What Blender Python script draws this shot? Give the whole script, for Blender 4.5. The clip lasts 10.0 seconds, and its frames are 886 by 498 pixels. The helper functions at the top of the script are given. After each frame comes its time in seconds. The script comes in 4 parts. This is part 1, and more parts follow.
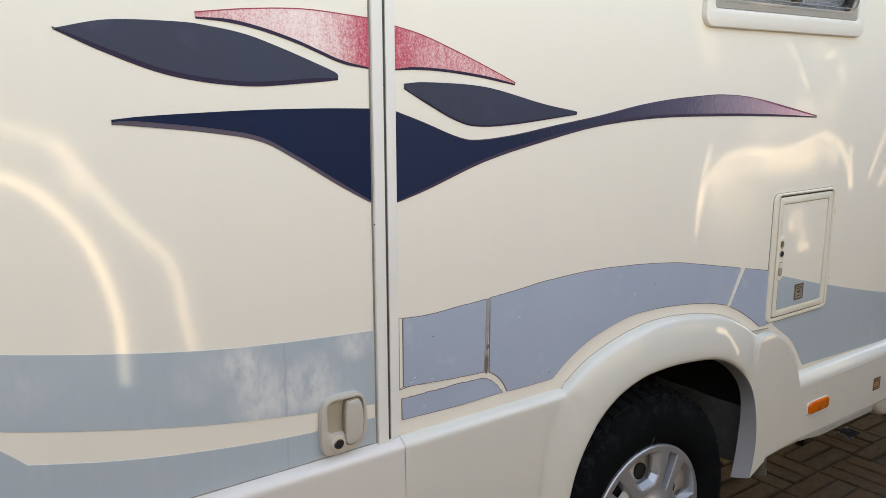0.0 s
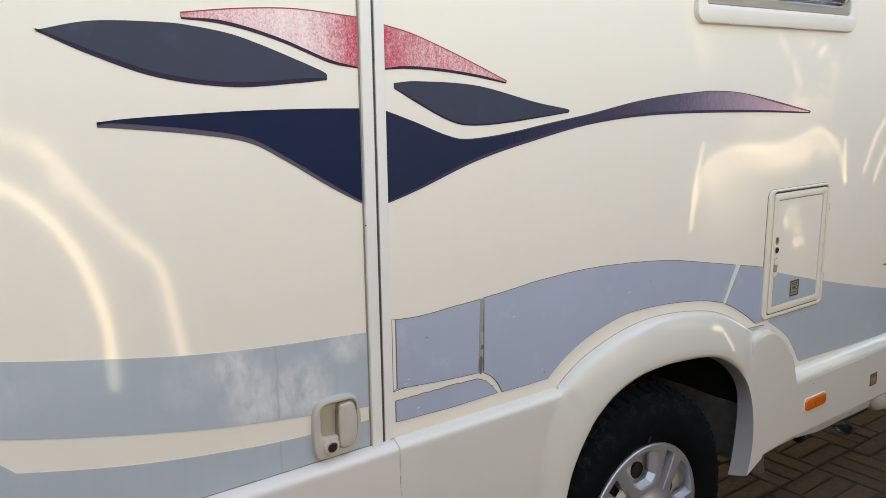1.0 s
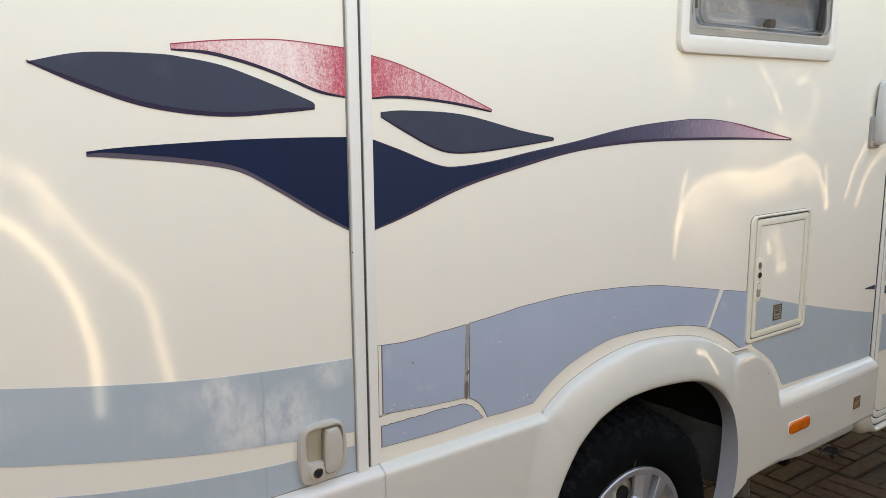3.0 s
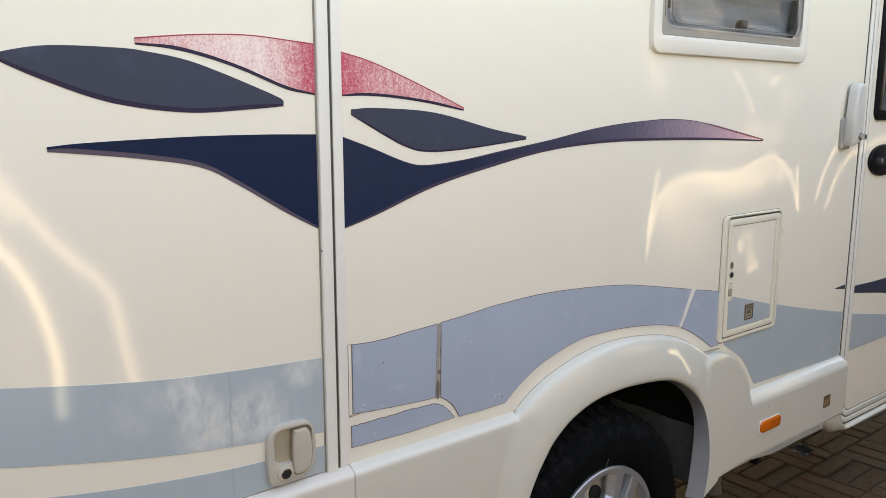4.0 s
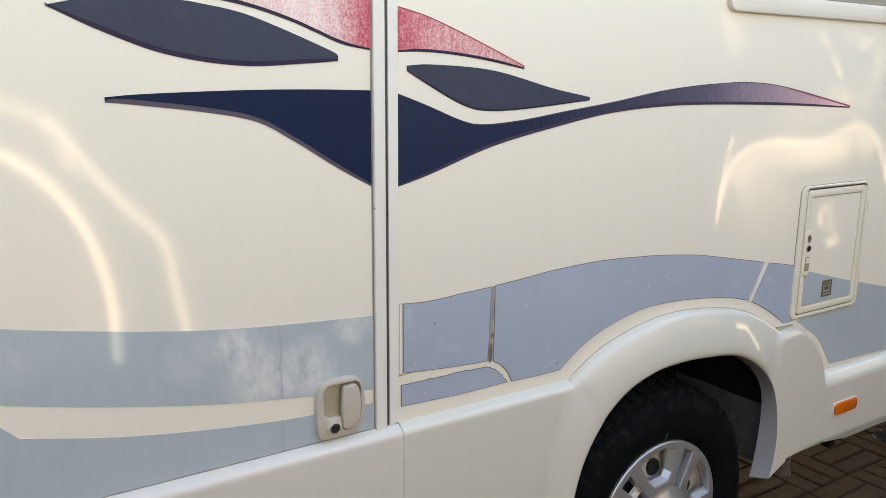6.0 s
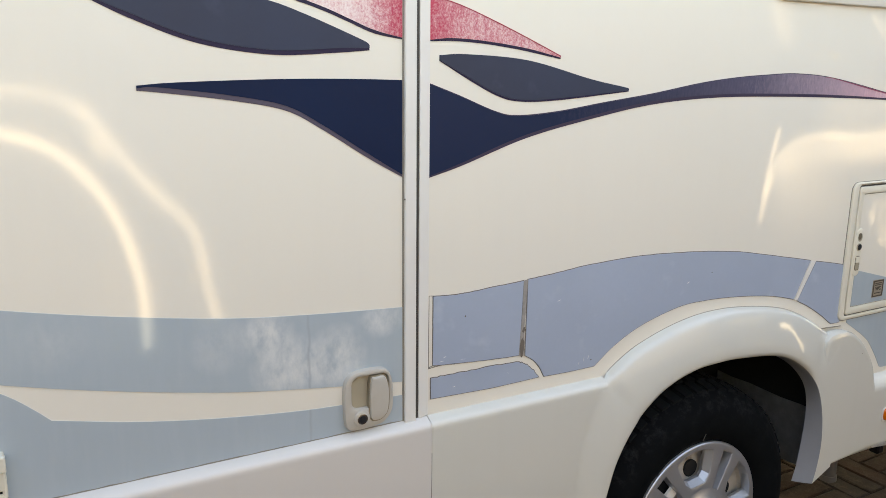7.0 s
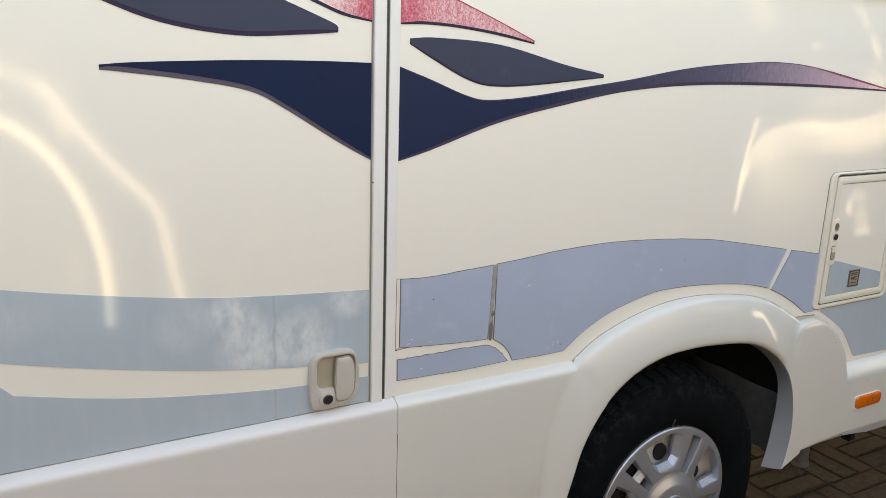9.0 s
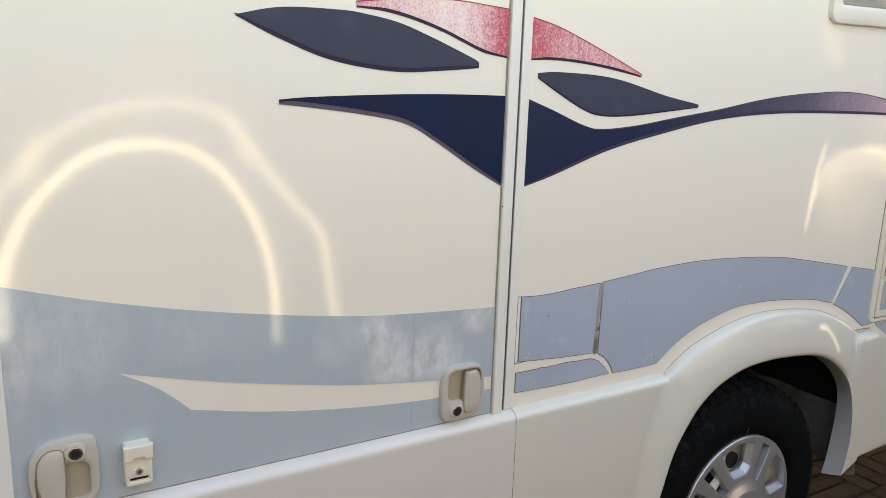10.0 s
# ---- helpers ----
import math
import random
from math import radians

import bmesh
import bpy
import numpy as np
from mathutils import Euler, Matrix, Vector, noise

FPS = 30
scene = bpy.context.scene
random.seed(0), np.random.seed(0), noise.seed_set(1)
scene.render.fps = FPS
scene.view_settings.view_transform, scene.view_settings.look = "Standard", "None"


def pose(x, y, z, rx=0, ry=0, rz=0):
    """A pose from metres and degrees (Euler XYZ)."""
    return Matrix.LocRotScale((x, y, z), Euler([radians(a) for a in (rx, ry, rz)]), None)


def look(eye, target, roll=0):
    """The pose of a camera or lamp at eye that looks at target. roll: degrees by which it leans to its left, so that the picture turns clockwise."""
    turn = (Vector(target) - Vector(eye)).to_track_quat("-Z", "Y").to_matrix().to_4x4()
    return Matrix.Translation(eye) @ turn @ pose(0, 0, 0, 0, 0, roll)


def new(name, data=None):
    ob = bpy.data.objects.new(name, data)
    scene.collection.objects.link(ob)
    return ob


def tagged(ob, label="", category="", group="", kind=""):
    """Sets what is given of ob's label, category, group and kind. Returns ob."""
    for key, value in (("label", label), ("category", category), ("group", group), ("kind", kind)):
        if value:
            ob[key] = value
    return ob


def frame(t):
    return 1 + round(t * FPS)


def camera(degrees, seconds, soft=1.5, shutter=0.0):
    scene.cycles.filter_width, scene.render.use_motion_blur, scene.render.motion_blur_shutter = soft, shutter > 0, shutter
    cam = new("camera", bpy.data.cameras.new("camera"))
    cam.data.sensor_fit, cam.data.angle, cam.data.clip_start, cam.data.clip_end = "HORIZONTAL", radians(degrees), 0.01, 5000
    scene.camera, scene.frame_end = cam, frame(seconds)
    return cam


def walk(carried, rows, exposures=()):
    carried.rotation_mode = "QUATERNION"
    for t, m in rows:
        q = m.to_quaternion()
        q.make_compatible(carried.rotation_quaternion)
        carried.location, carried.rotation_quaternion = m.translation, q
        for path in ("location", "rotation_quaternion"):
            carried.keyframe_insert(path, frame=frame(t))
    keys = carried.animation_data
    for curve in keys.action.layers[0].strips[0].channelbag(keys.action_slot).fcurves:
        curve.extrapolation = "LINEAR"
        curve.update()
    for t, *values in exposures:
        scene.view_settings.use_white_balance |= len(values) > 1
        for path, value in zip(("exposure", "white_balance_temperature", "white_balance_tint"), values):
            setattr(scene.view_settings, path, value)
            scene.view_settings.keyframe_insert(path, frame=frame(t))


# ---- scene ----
cam = camera(58.6, 10.0, soft=0.6)
PATH = [
    (0, (-0.079, -1.176, 1.42), (1.068, 0.414, 1.025), -0.1),
    (0.5, (-0.073, -1.174, 1.423), (1.082, 0.41, 1.024), -0.5),
    (1, (-0.066, -1.171, 1.418), (1.088, 0.414, 1.023), -0.7),
    (1.5, (-0.068, -1.171, 1.422), (1.094, 0.409, 1.033), -0.2),
    (2, (-0.073, -1.174, 1.432), (1.103, 0.401, 1.063), -0.2),
    (2.2, (-0.071, -1.18, 1.433), (1.105, 0.398, 1.072), -0.3),
    (3.3, (-0.067, -1.188, 1.433), (1.12, 0.384, 1.089), -0.4),
    (3.5, (-0.064, -1.189, 1.433), (1.134, 0.375, 1.088), -0.2),
    (4, (-0.052, -1.189, 1.43), (1.171, 0.355, 1.083), -0.0),
    (4.5, (-0.033, -1.198, 1.429), (1.198, 0.335, 1.063), -0.1),
    (5, (-0.015, -1.204, 1.42), (1.194, 0.339, 1.024), 0.7),
    (5.5, (-0.011, -1.203, 1.412), (1.124, 0.389, 0.991), 1.0),
    (6, (-0.007, -1.201, 1.409), (1.048, 0.445, 0.988), 0.5),
    (6.2, (-0.003, -1.199, 1.408), (1.032, 0.463, 0.996), 0.2),
    (7.3, (0.04, -1.205, 1.404), (0.978, 0.503, 0.957), 0.8),
    (7.5, (0.052, -1.204, 1.408), (1.016, 0.491, 0.965), 1.3),
    (7.7, (0.075, -1.206, 1.41), (1.083, 0.465, 0.971), 2.0),
    (8, (0.121, -1.21, 1.419), (1.209, 0.414, 0.995), 2.6),
    (8.2, (0.137, -1.211, 1.428), (1.258, 0.389, 1.001), 2.4),
    (8.3, (0.139, -1.21, 1.429), (1.265, 0.386, 1.0), 2.3),
    (8.5, (0.138, -1.202, 1.43), (1.234, 0.409, 0.979), 2.2),
    (8.7, (0.118, -1.2, 1.425), (1.158, 0.439, 0.944), 2.1),
    (9, (0.074, -1.232, 1.423), (1.019, 0.458, 0.921), 1.9),
    (9.2, (0.045, -1.224, 1.43), (0.97, 0.481, 0.941), 2.0),
    (9.5, (-0.027, -1.216, 1.438), (0.897, 0.494, 0.968), 2.2),
    (9.7, (-0.091, -1.211, 1.442), (0.85, 0.495, 0.989), 2.2),
    (10, (-0.207, -1.176, 1.438), (0.794, 0.495, 0.986), 1.9),
]
EXPOSURE, KELVIN, TINT, SKY, GLINT = 2.78, 10000, 14, 0.15, 34
walk(cam, [(t, look(eye, target, roll)) for t, eye, target, roll in PATH], [(0, EXPOSURE - 0.01, KELVIN, TINT), (2.0, EXPOSURE + 0.03, KELVIN, TINT), (3.5, EXPOSURE + 0.02, KELVIN, TINT), (4.2, EXPOSURE, KELVIN, TINT), (5.5, EXPOSURE + 0.07, KELVIN - 100, TINT - 1.0), (8.5, EXPOSURE + 0.08, KELVIN - 100, TINT - 1.0), (9.0, EXPOSURE + 0.10, KELVIN - 100, TINT - 1.0), (9.5, EXPOSURE + 0.05, KELVIN - 100, TINT - 1.0), (10, EXPOSURE + 0.02, KELVIN - 100, TINT - 1.0)])

# ---- daylight: the sun stands behind the vehicle, its near side lies in open shade ----
world = bpy.data.worlds.new("sky")
scene.world = world
world.use_nodes = True
wn = world.node_tree
sky = wn.nodes.new("ShaderNodeTexSky")
sky.sky_type, sky.sun_disc = "NISHITA", False
sky.sun_elevation, sky.sun_rotation = radians(38), radians(3)
sky.air_density, sky.dust_density, sky.ozone_density = 1.0, 1.6, 0.6
wn.nodes["Background"].inputs[1].default_value = SKY
wn.links.new(sky.outputs[0], wn.nodes["Background"].inputs[0])
sun = bpy.data.lights.new("sun", "SUN")
sun.energy, sun.angle, sun.color = 4.0, radians(0.5), (1.0, 0.93, 0.82)
sun_ob = new("sun", sun)
sun_ob.matrix_world = look((0.23, 4.3, 3.36), (0, 0, 0))


# ---- materials ----
def graph(name):
    m = bpy.data.materials.new(name)
    m.use_nodes = True
    nt = m.node_tree
    return m, nt, nt.nodes["Principled BSDF"]


def node(nt, kind, **sets):
    n = nt.nodes.new(kind)
    for k, v in sets.items():
        n.inputs[k.replace("_", " ")].default_value = v
    return n


def noise_tex(nt, scale, detail=4.0, stretch=(1, 1, 1), rough=0.55):
    co = nt.nodes.new("ShaderNodeTexCoord")
    mp = nt.nodes.new("ShaderNodeMapping")
    mp.inputs["Scale"].default_value = stretch
    nt.links.new(co.outputs["Object"], mp.inputs["Vector"])
    n = node(nt, "ShaderNodeTexNoise", Scale=scale, Detail=detail, Roughness=rough)
    nt.links.new(mp.outputs[0], n.inputs["Vector"])
    return n.outputs["Fac"]


def ramp(nt, fac, stops):
    r = nt.nodes.new("ShaderNodeValToRGB")
    while len(r.color_ramp.elements) < len(stops):
        r.color_ramp.elements.new(0.5)
    for e, (p, c) in zip(r.color_ramp.elements, stops):
        e.position, e.color = p, (*c, 1) if len(c) == 3 else c
    nt.links.new(fac, r.inputs[0])
    return r.outputs[0]


def mix(nt, fac, a, b, mode="MIX"):
    n = nt.nodes.new("ShaderNodeMix")
    n.data_type, n.blend_type = "RGBA", mode
    for sock, v in ((n.inputs[0], fac), (n.inputs[6], a), (n.inputs[7], b)):
        if isinstance(v, bpy.types.NodeSocket):
            nt.links.new(v, sock)
        else:
            sock.default_value = (*v, 1) if isinstance(v, tuple) else v
    return n.outputs[2]


def calc(nt, op, a, b=0.0, clamp=False):
    n = nt.nodes.new("ShaderNodeMath")
    n.operation, n.use_clamp = op, clamp
    for sock, v in ((n.inputs[0], a), (n.inputs[1], b)):
        if isinstance(v, bpy.types.NodeSocket):
            nt.links.new(v, sock)
        else:
            sock.default_value = v
    return n.outputs[0]


def axis(nt, which):
    co = nt.nodes.new("ShaderNodeTexCoord")
    sp = nt.nodes.new("ShaderNodeSeparateXYZ")
    nt.links.new(co.outputs["Object"], sp.inputs[0])
    return sp.outputs[which]


def relief(nt, bsdf, fac, strength, dist):
    b = node(nt, "ShaderNodeBump", Strength=strength, Distance=dist)
    nt.links.new(fac, b.inputs["Height"])
    nt.links.new(b.outputs[0], bsdf.inputs["Normal"])


def surface(name, base, rough, metal=0.0, vary=0.06, scale=3.0, fine=160.0, bump=0.05, coat=0.0, wear=None, spec=0.5):
    """A plain surface with broad tone, fine grain and slight unevenness."""
    m, nt, b = graph(name)
    dark = tuple(c * (1 - vary * 2) for c in base)
    light = tuple(min(1, c * (1 + vary)) for c in base)
    broad = noise_tex(nt, scale)
    grain = noise_tex(nt, fine, 2.0)
    col = mix(nt, broad, dark, light)
    col = mix(nt, calc(nt, "MULTIPLY", grain, vary * 2), col, tuple(c * 0.7 for c in base))
    if wear:
        col = mix(nt, ramp(nt, noise_tex(nt, 14, 8), [(0.58, (0, 0, 0)), (0.75, (1, 1, 1))]), col, wear)
    nt.links.new(col, b.inputs["Base Color"])
    nt.links.new(ramp(nt, broad, [(0.3, (rough * 0.85,) * 3), (0.7, (min(1, rough * 1.2),) * 3)]), b.inputs["Roughness"])
    b.inputs["Metallic"].default_value = metal
    b.inputs["Specular IOR Level"].default_value = spec
    b.inputs["Coat Weight"].default_value = coat
    if bump:
        relief(nt, b, grain, bump, 0.001)
    return m


def gelcoat(name, base, rough=0.22, streak=0.5, wave=0.05, coat=0.0):
    """Aged white paint: faint yellowing, washed-down streaks, a slightly wavy gloss."""
    m, nt, b = graph(name)
    broad = noise_tex(nt, 1.6, 3)
    col = mix(nt, broad, tuple(c * 0.96 for c in base), (base[0], base[1] * 0.985, base[2] * 0.94))
    run = ramp(nt, noise_tex(nt, 9, 5, (3.0, 1, 0.22)), [(0.5, (0, 0, 0)), (0.85, (1, 1, 1))])
    col = mix(nt, calc(nt, "MULTIPLY", run, 0.16 * streak), col, (0.45, 0.42, 0.34))
    speck = ramp(nt, noise_tex(nt, 210, 2), [(0.76, (0, 0, 0)), (0.80, (1, 1, 1))])
    col = mix(nt, calc(nt, "MULTIPLY", speck, 0.12), col, (0.2, 0.17, 0.13))
    nt.links.new(col, b.inputs["Base Color"])
    nt.links.new(ramp(nt, noise_tex(nt, 5, 4), [(0.3, (rough * 0.85,) * 3), (0.75, (rough * 1.35,) * 3)]), b.inputs["Roughness"])
    b.inputs["Coat Weight"].default_value = coat
    b.inputs["Coat Roughness"].default_value = 0.04
    relief(nt, b, noise_tex(nt, 7, 2), wave, 0.01)
    return m


M_WHITE = gelcoat("cream_gelcoat", (0.818, 0.783, 0.704), 0.34, 0.18)
M_SKIRT = gelcoat("white_skirt_paint", (0.672, 0.674, 0.625), 0.16, 0.3, 0.03, 0.42)
# the rear skirt's faint lilac reflection is put into this white
M_SKIRT_REAR = gelcoat("rear_skirt_reflection_white", (0.69, 0.67, 0.645), 0.17, 0.3, 0.03, 0.3)
M_TRIM = surface("white_trim_plastic", (0.78, 0.765, 0.72), 0.38, vary=0.03)
M_FRAME = surface("window_frame_plastic", (0.75, 0.72, 0.66), 0.42, vary=0.02)
M_CREAM = surface("aged_cream_plastic", (0.77, 0.725, 0.605), 0.42, vary=0.04)
M_BEZEL = surface("grey_beige_plastic", (0.52, 0.487, 0.43), 0.45, vary=0.05, wear=(0.46, 0.42, 0.35))
# recess brown holds both the grime and the shade of the hollows
M_RECESS = surface("dirty_shaded_recess_plastic", (0.42, 0.37, 0.275), 0.55, vary=0.12, scale=20)
M_SHADE = surface("brown_gap_shade", (0.33, 0.275, 0.19), 0.7, vary=0.25, scale=50)
M_SEAL = surface("dark_grey_seal", (0.06, 0.055, 0.05), 0.6)
M_DIRT = surface("brown_sealant_dirt", (0.175, 0.150, 0.130), 0.8, vary=0.2, scale=30)
M_GROOVE = surface("grime_and_shadow_line", (0.32, 0.29, 0.24), 0.8, vary=0.25, scale=40)
M_JOINT = surface("faint_joint_grime", (0.42, 0.39, 0.33), 0.8, vary=0.25, scale=40)
M_NAVY = surface("navy_vinyl", (0.0028, 0.0165, 0.056), 0.32, vary=0.12, scale=5, spec=0.14)
M_EDGE = surface("violet_edge_vinyl", (0.070, 0.062, 0.105), 0.4, vary=0.1)
M_EDGE_TAIL = surface("plum_edge_vinyl", (0.052, 0.042, 0.080), 0.4, vary=0.1, spec=0.25)
M_NAVY_EDGE = surface("navy_edge_vinyl", (0.020, 0.015, 0.052), 0.4, vary=0.1, spec=0.25)
M_SLATE = surface("slate_vinyl", (0.036, 0.047, 0.082), 0.42, vary=0.1, scale=6, wear=(0.052, 0.06, 0.1), spec=0.25)
M_LAV = surface("lavender_blue_vinyl", (0.38, 0.452, 0.565), 0.4, vary=0.07, scale=5, wear=(0.43, 0.50, 0.59))
M_BLACK = surface("black_plastic", (0.008, 0.008, 0.010), 0.35, spec=0.12)
M_DGREY = surface("dark_grey_plastic", (0.022, 0.023, 0.026), 0.45, spec=0.2)
M_LINER = surface("wheelhouse_liner", (0.020, 0.024, 0.026), 0.9, vary=0.3, spec=0.1)
M_FLAP = surface("muddy_liner", (0.27, 0.285, 0.29), 0.9, vary=0.6, scale=34)
M_CHROME = surface("chrome", (0.55, 0.55, 0.55), 0.16, metal=1.0)
M_SILVER = surface("silver_hubcap_paint", (0.50, 0.52, 0.55), 0.33, metal=0.7, vary=0.05)
M_STEEL = surface("rusty_wheel_steel", (0.58, 0.55, 0.50), 0.6, metal=0.2, vary=0.2, scale=30, wear=(0.09, 0.045, 0.02))
M_HOLE = surface("black_hole", (0.006, 0.006, 0.006), 0.9)
M_INSIDE = surface("interior_lining", (0.30, 0.29, 0.28), 0.8)
M_BACKING = surface("pane_backing_grey", (0.54, 0.58, 0.63), 0.7, vary=0.08)
M_LABEL = surface("bronze_label", (0.36, 0.21, 0.115), 0.4, vary=0.1, scale=60)
M_LABEL_GREY = surface("grey_label", (0.34, 0.295, 0.23), 0.4, vary=0.1, scale=60)
M_LABEL_DARK = surface("label_print", (0.07, 0.052, 0.036), 0.5)
M_SCRAP = surface("blue_grey_wrapper", (0.055, 0.075, 0.11), 0.4, vary=0.3, scale=50)
M_RENDER = surface("dark_matte_surface", (0.11, 0.10, 0.08), 0.9, vary=0.15, scale=2, bump=0.3)
M_SAND = surface("jointing_soil", (0.035, 0.030, 0.022), 0.95, vary=0.3, scale=12, bump=0.5)


def faded_red(name, loss):
    """Red vinyl chalked by weather: fine pale specks and faint upright wash marks, by stops of loss along the vehicle."""
    m, nt, b = graph(name)
    x0, x1 = loss[0][0], loss[-1][0]
    along = calc(nt, "DIVIDE", calc(nt, "SUBTRACT", axis(nt, 0), x0), x1 - x0, True)
    chalk = ramp(nt, along, [((x - x0) / (x1 - x0), (v,) * 3) for x, v in loss])
    speck = noise_tex(nt, 360, 6, (1.0, 1, 0.75), 0.72)
    patch_ = noise_tex(nt, 46, 5, (2.2, 1, 0.45), 0.62)
    total = calc(nt, "ADD", calc(nt, "MULTIPLY", chalk, 0.42), calc(nt, "ADD", calc(nt, "MULTIPLY", speck, 0.60), calc(nt, "MULTIPLY", patch_, 0.20)))
    fac = ramp(nt, total, [(0.40, (0, 0, 0)), (0.52, (0.28,) * 3), (0.62, (0.70,) * 3), (0.75, (1, 1, 1))])
    col = mix(nt, fac, (0.54, 0.036, 0.088), (0.90, 0.76, 0.73))
    nt.links.new(col, b.inputs["Base Color"])
    b.inputs["Roughness"].default_value = 0.45
    relief(nt, b, speck, 0.06, 0.001)
    return m


def fading_tail(name):
    """Navy that runs over slate and mauve into a chalky pink along the vehicle."""
    m, nt, b = graph(name)
    scratch = noise_tex(nt, 110, 8, (1.5, 1, 0.55), 0.75)
    x = calc(nt, "DIVIDE", calc(nt, "SUBTRACT", axis(nt, 0), 0.66), 1.37)
    x = calc(nt, "ADD", x, calc(nt, "MULTIPLY", calc(nt, "SUBTRACT", scratch, 0.5), 0.26))
    col = ramp(nt, x, [(0.20, (0.0028, 0.0165, 0.056)), (0.40, (0.040, 0.045, 0.085)), (0.58, (0.098, 0.090, 0.140)), (0.68, (0.22, 0.18, 0.235)), (0.80, (0.40, 0.29, 0.345)), (0.90, (0.56, 0.35, 0.41)), (1.02, (0.84, 0.64, 0.64))])
    nt.links.new(col, b.inputs["Base Color"])
    b.inputs["Roughness"].default_value = 0.36
    b.inputs["Specular IOR Level"].default_value = 0.22
    return m


def faded_band(name, spots, crease=0.0):
    """Pale blue-grey vinyl with chalky bloom in a few worn places."""
    m, nt, b = graph(name)
    col = mix(nt, noise_tex(nt, 3, 4), (0.366, 0.443, 0.492), (0.424, 0.495, 0.536))
    run = ramp(nt, noise_tex(nt, 24, 6, (2.2, 1, 0.35)), [(0.45, (0, 0, 0)), (0.8, (1, 1, 1))])
    col = mix(nt, calc(nt, "MULTIPLY", run, 0.2), col, (0.53, 0.575, 0.595))
    x, z = axis(nt, 0), axis(nt, 2)
    cloud = ramp(nt, noise_tex(nt, 26, 8, (1.25, 1, 0.75), 0.64), [(0.36, (0, 0, 0)), (0.62, (1, 1, 1))])
    for sx, sz, rx, rz, much in spots:
        dx = calc(nt, "DIVIDE", calc(nt, "SUBTRACT", x, sx), rx)
        dz = calc(nt, "DIVIDE", calc(nt, "SUBTRACT", z, sz), rz)
        d = calc(nt, "ADD", calc(nt, "MULTIPLY", dx, dx), calc(nt, "MULTIPLY", dz, dz))
        near = calc(nt, "SUBTRACT", 1.0, d, True)
        col = mix(nt, calc(nt, "MULTIPLY", calc(nt, "MULTIPLY", near, cloud), much), col, (0.68, 0.70, 0.69))
    if crease:
        off = calc(nt, "ABSOLUTE", calc(nt, "SUBTRACT", calc(nt, "ADD", x, calc(nt, "MULTIPLY", calc(nt, "SUBTRACT", noise_tex(nt, 18, 3), 0.5), 0.012)), crease))
        line = calc(nt, "SUBTRACT", 1.0, calc(nt, "DIVIDE", off, 0.0035), True)
        col = mix(nt, calc(nt, "MULTIPLY", line, 0.6), col, (0.34, 0.38, 0.415))
    nt.links.new(col, b.inputs["Base Color"])
    b.inputs["Roughness"].default_value = 0.3
    return m


def glassy(name, colour, rough=0.02, ior=1.49, wave=0.12):
    m, nt, b = graph(name)
    b.inputs["Base Color"].default_value = (*colour, 1)
    b.inputs["Transmission Weight"].default_value = 1.0
    b.inputs["IOR"].default_value = ior
    b.inputs["Roughness"].default_value = rough
    relief(nt, b, noise_tex(nt, 4.5, 1.5), wave, 0.01)
    return m


def rubber(name):
    m, nt, b = graph(name)
    col = mix(nt, noise_tex(nt, 12, 6), (0.0020, 0.0030, 0.0038), (0.0066, 0.0082, 0.0094))
    geo = nt.nodes.new("ShaderNodeNewGeometry")
    span = nt.nodes.new("ShaderNodeVectorMath")
    span.operation = "DISTANCE"
    span.inputs[1].default_value = (1.425, 0.01, 0.334)
    nt.links.new(geo.outputs["Position"], span.inputs[0])
    # grey mottle, stronger towards the tyre's shoulder
    ring = ramp(nt, span.outputs["Value"], [(0.265, (0.12,) * 3), (0.315, (1, 1, 1))])
    greying = ramp(nt, noise_tex(nt, 38, 7, rough=0.75), [(0.50, (0, 0, 0)), (0.72, (0.6,) * 3)])
    col = mix(nt, calc(nt, "MULTIPLY", greying, ring), col, (0.030, 0.032, 0.034))
    nt.links.new(col, b.inputs["Base Color"])
    b.inputs["Roughness"].default_value = 0.8
    b.inputs["Specular IOR Level"].default_value = 0.06
    relief(nt, b, noise_tex(nt, 120, 3), 0.15, 0.001)
    return m


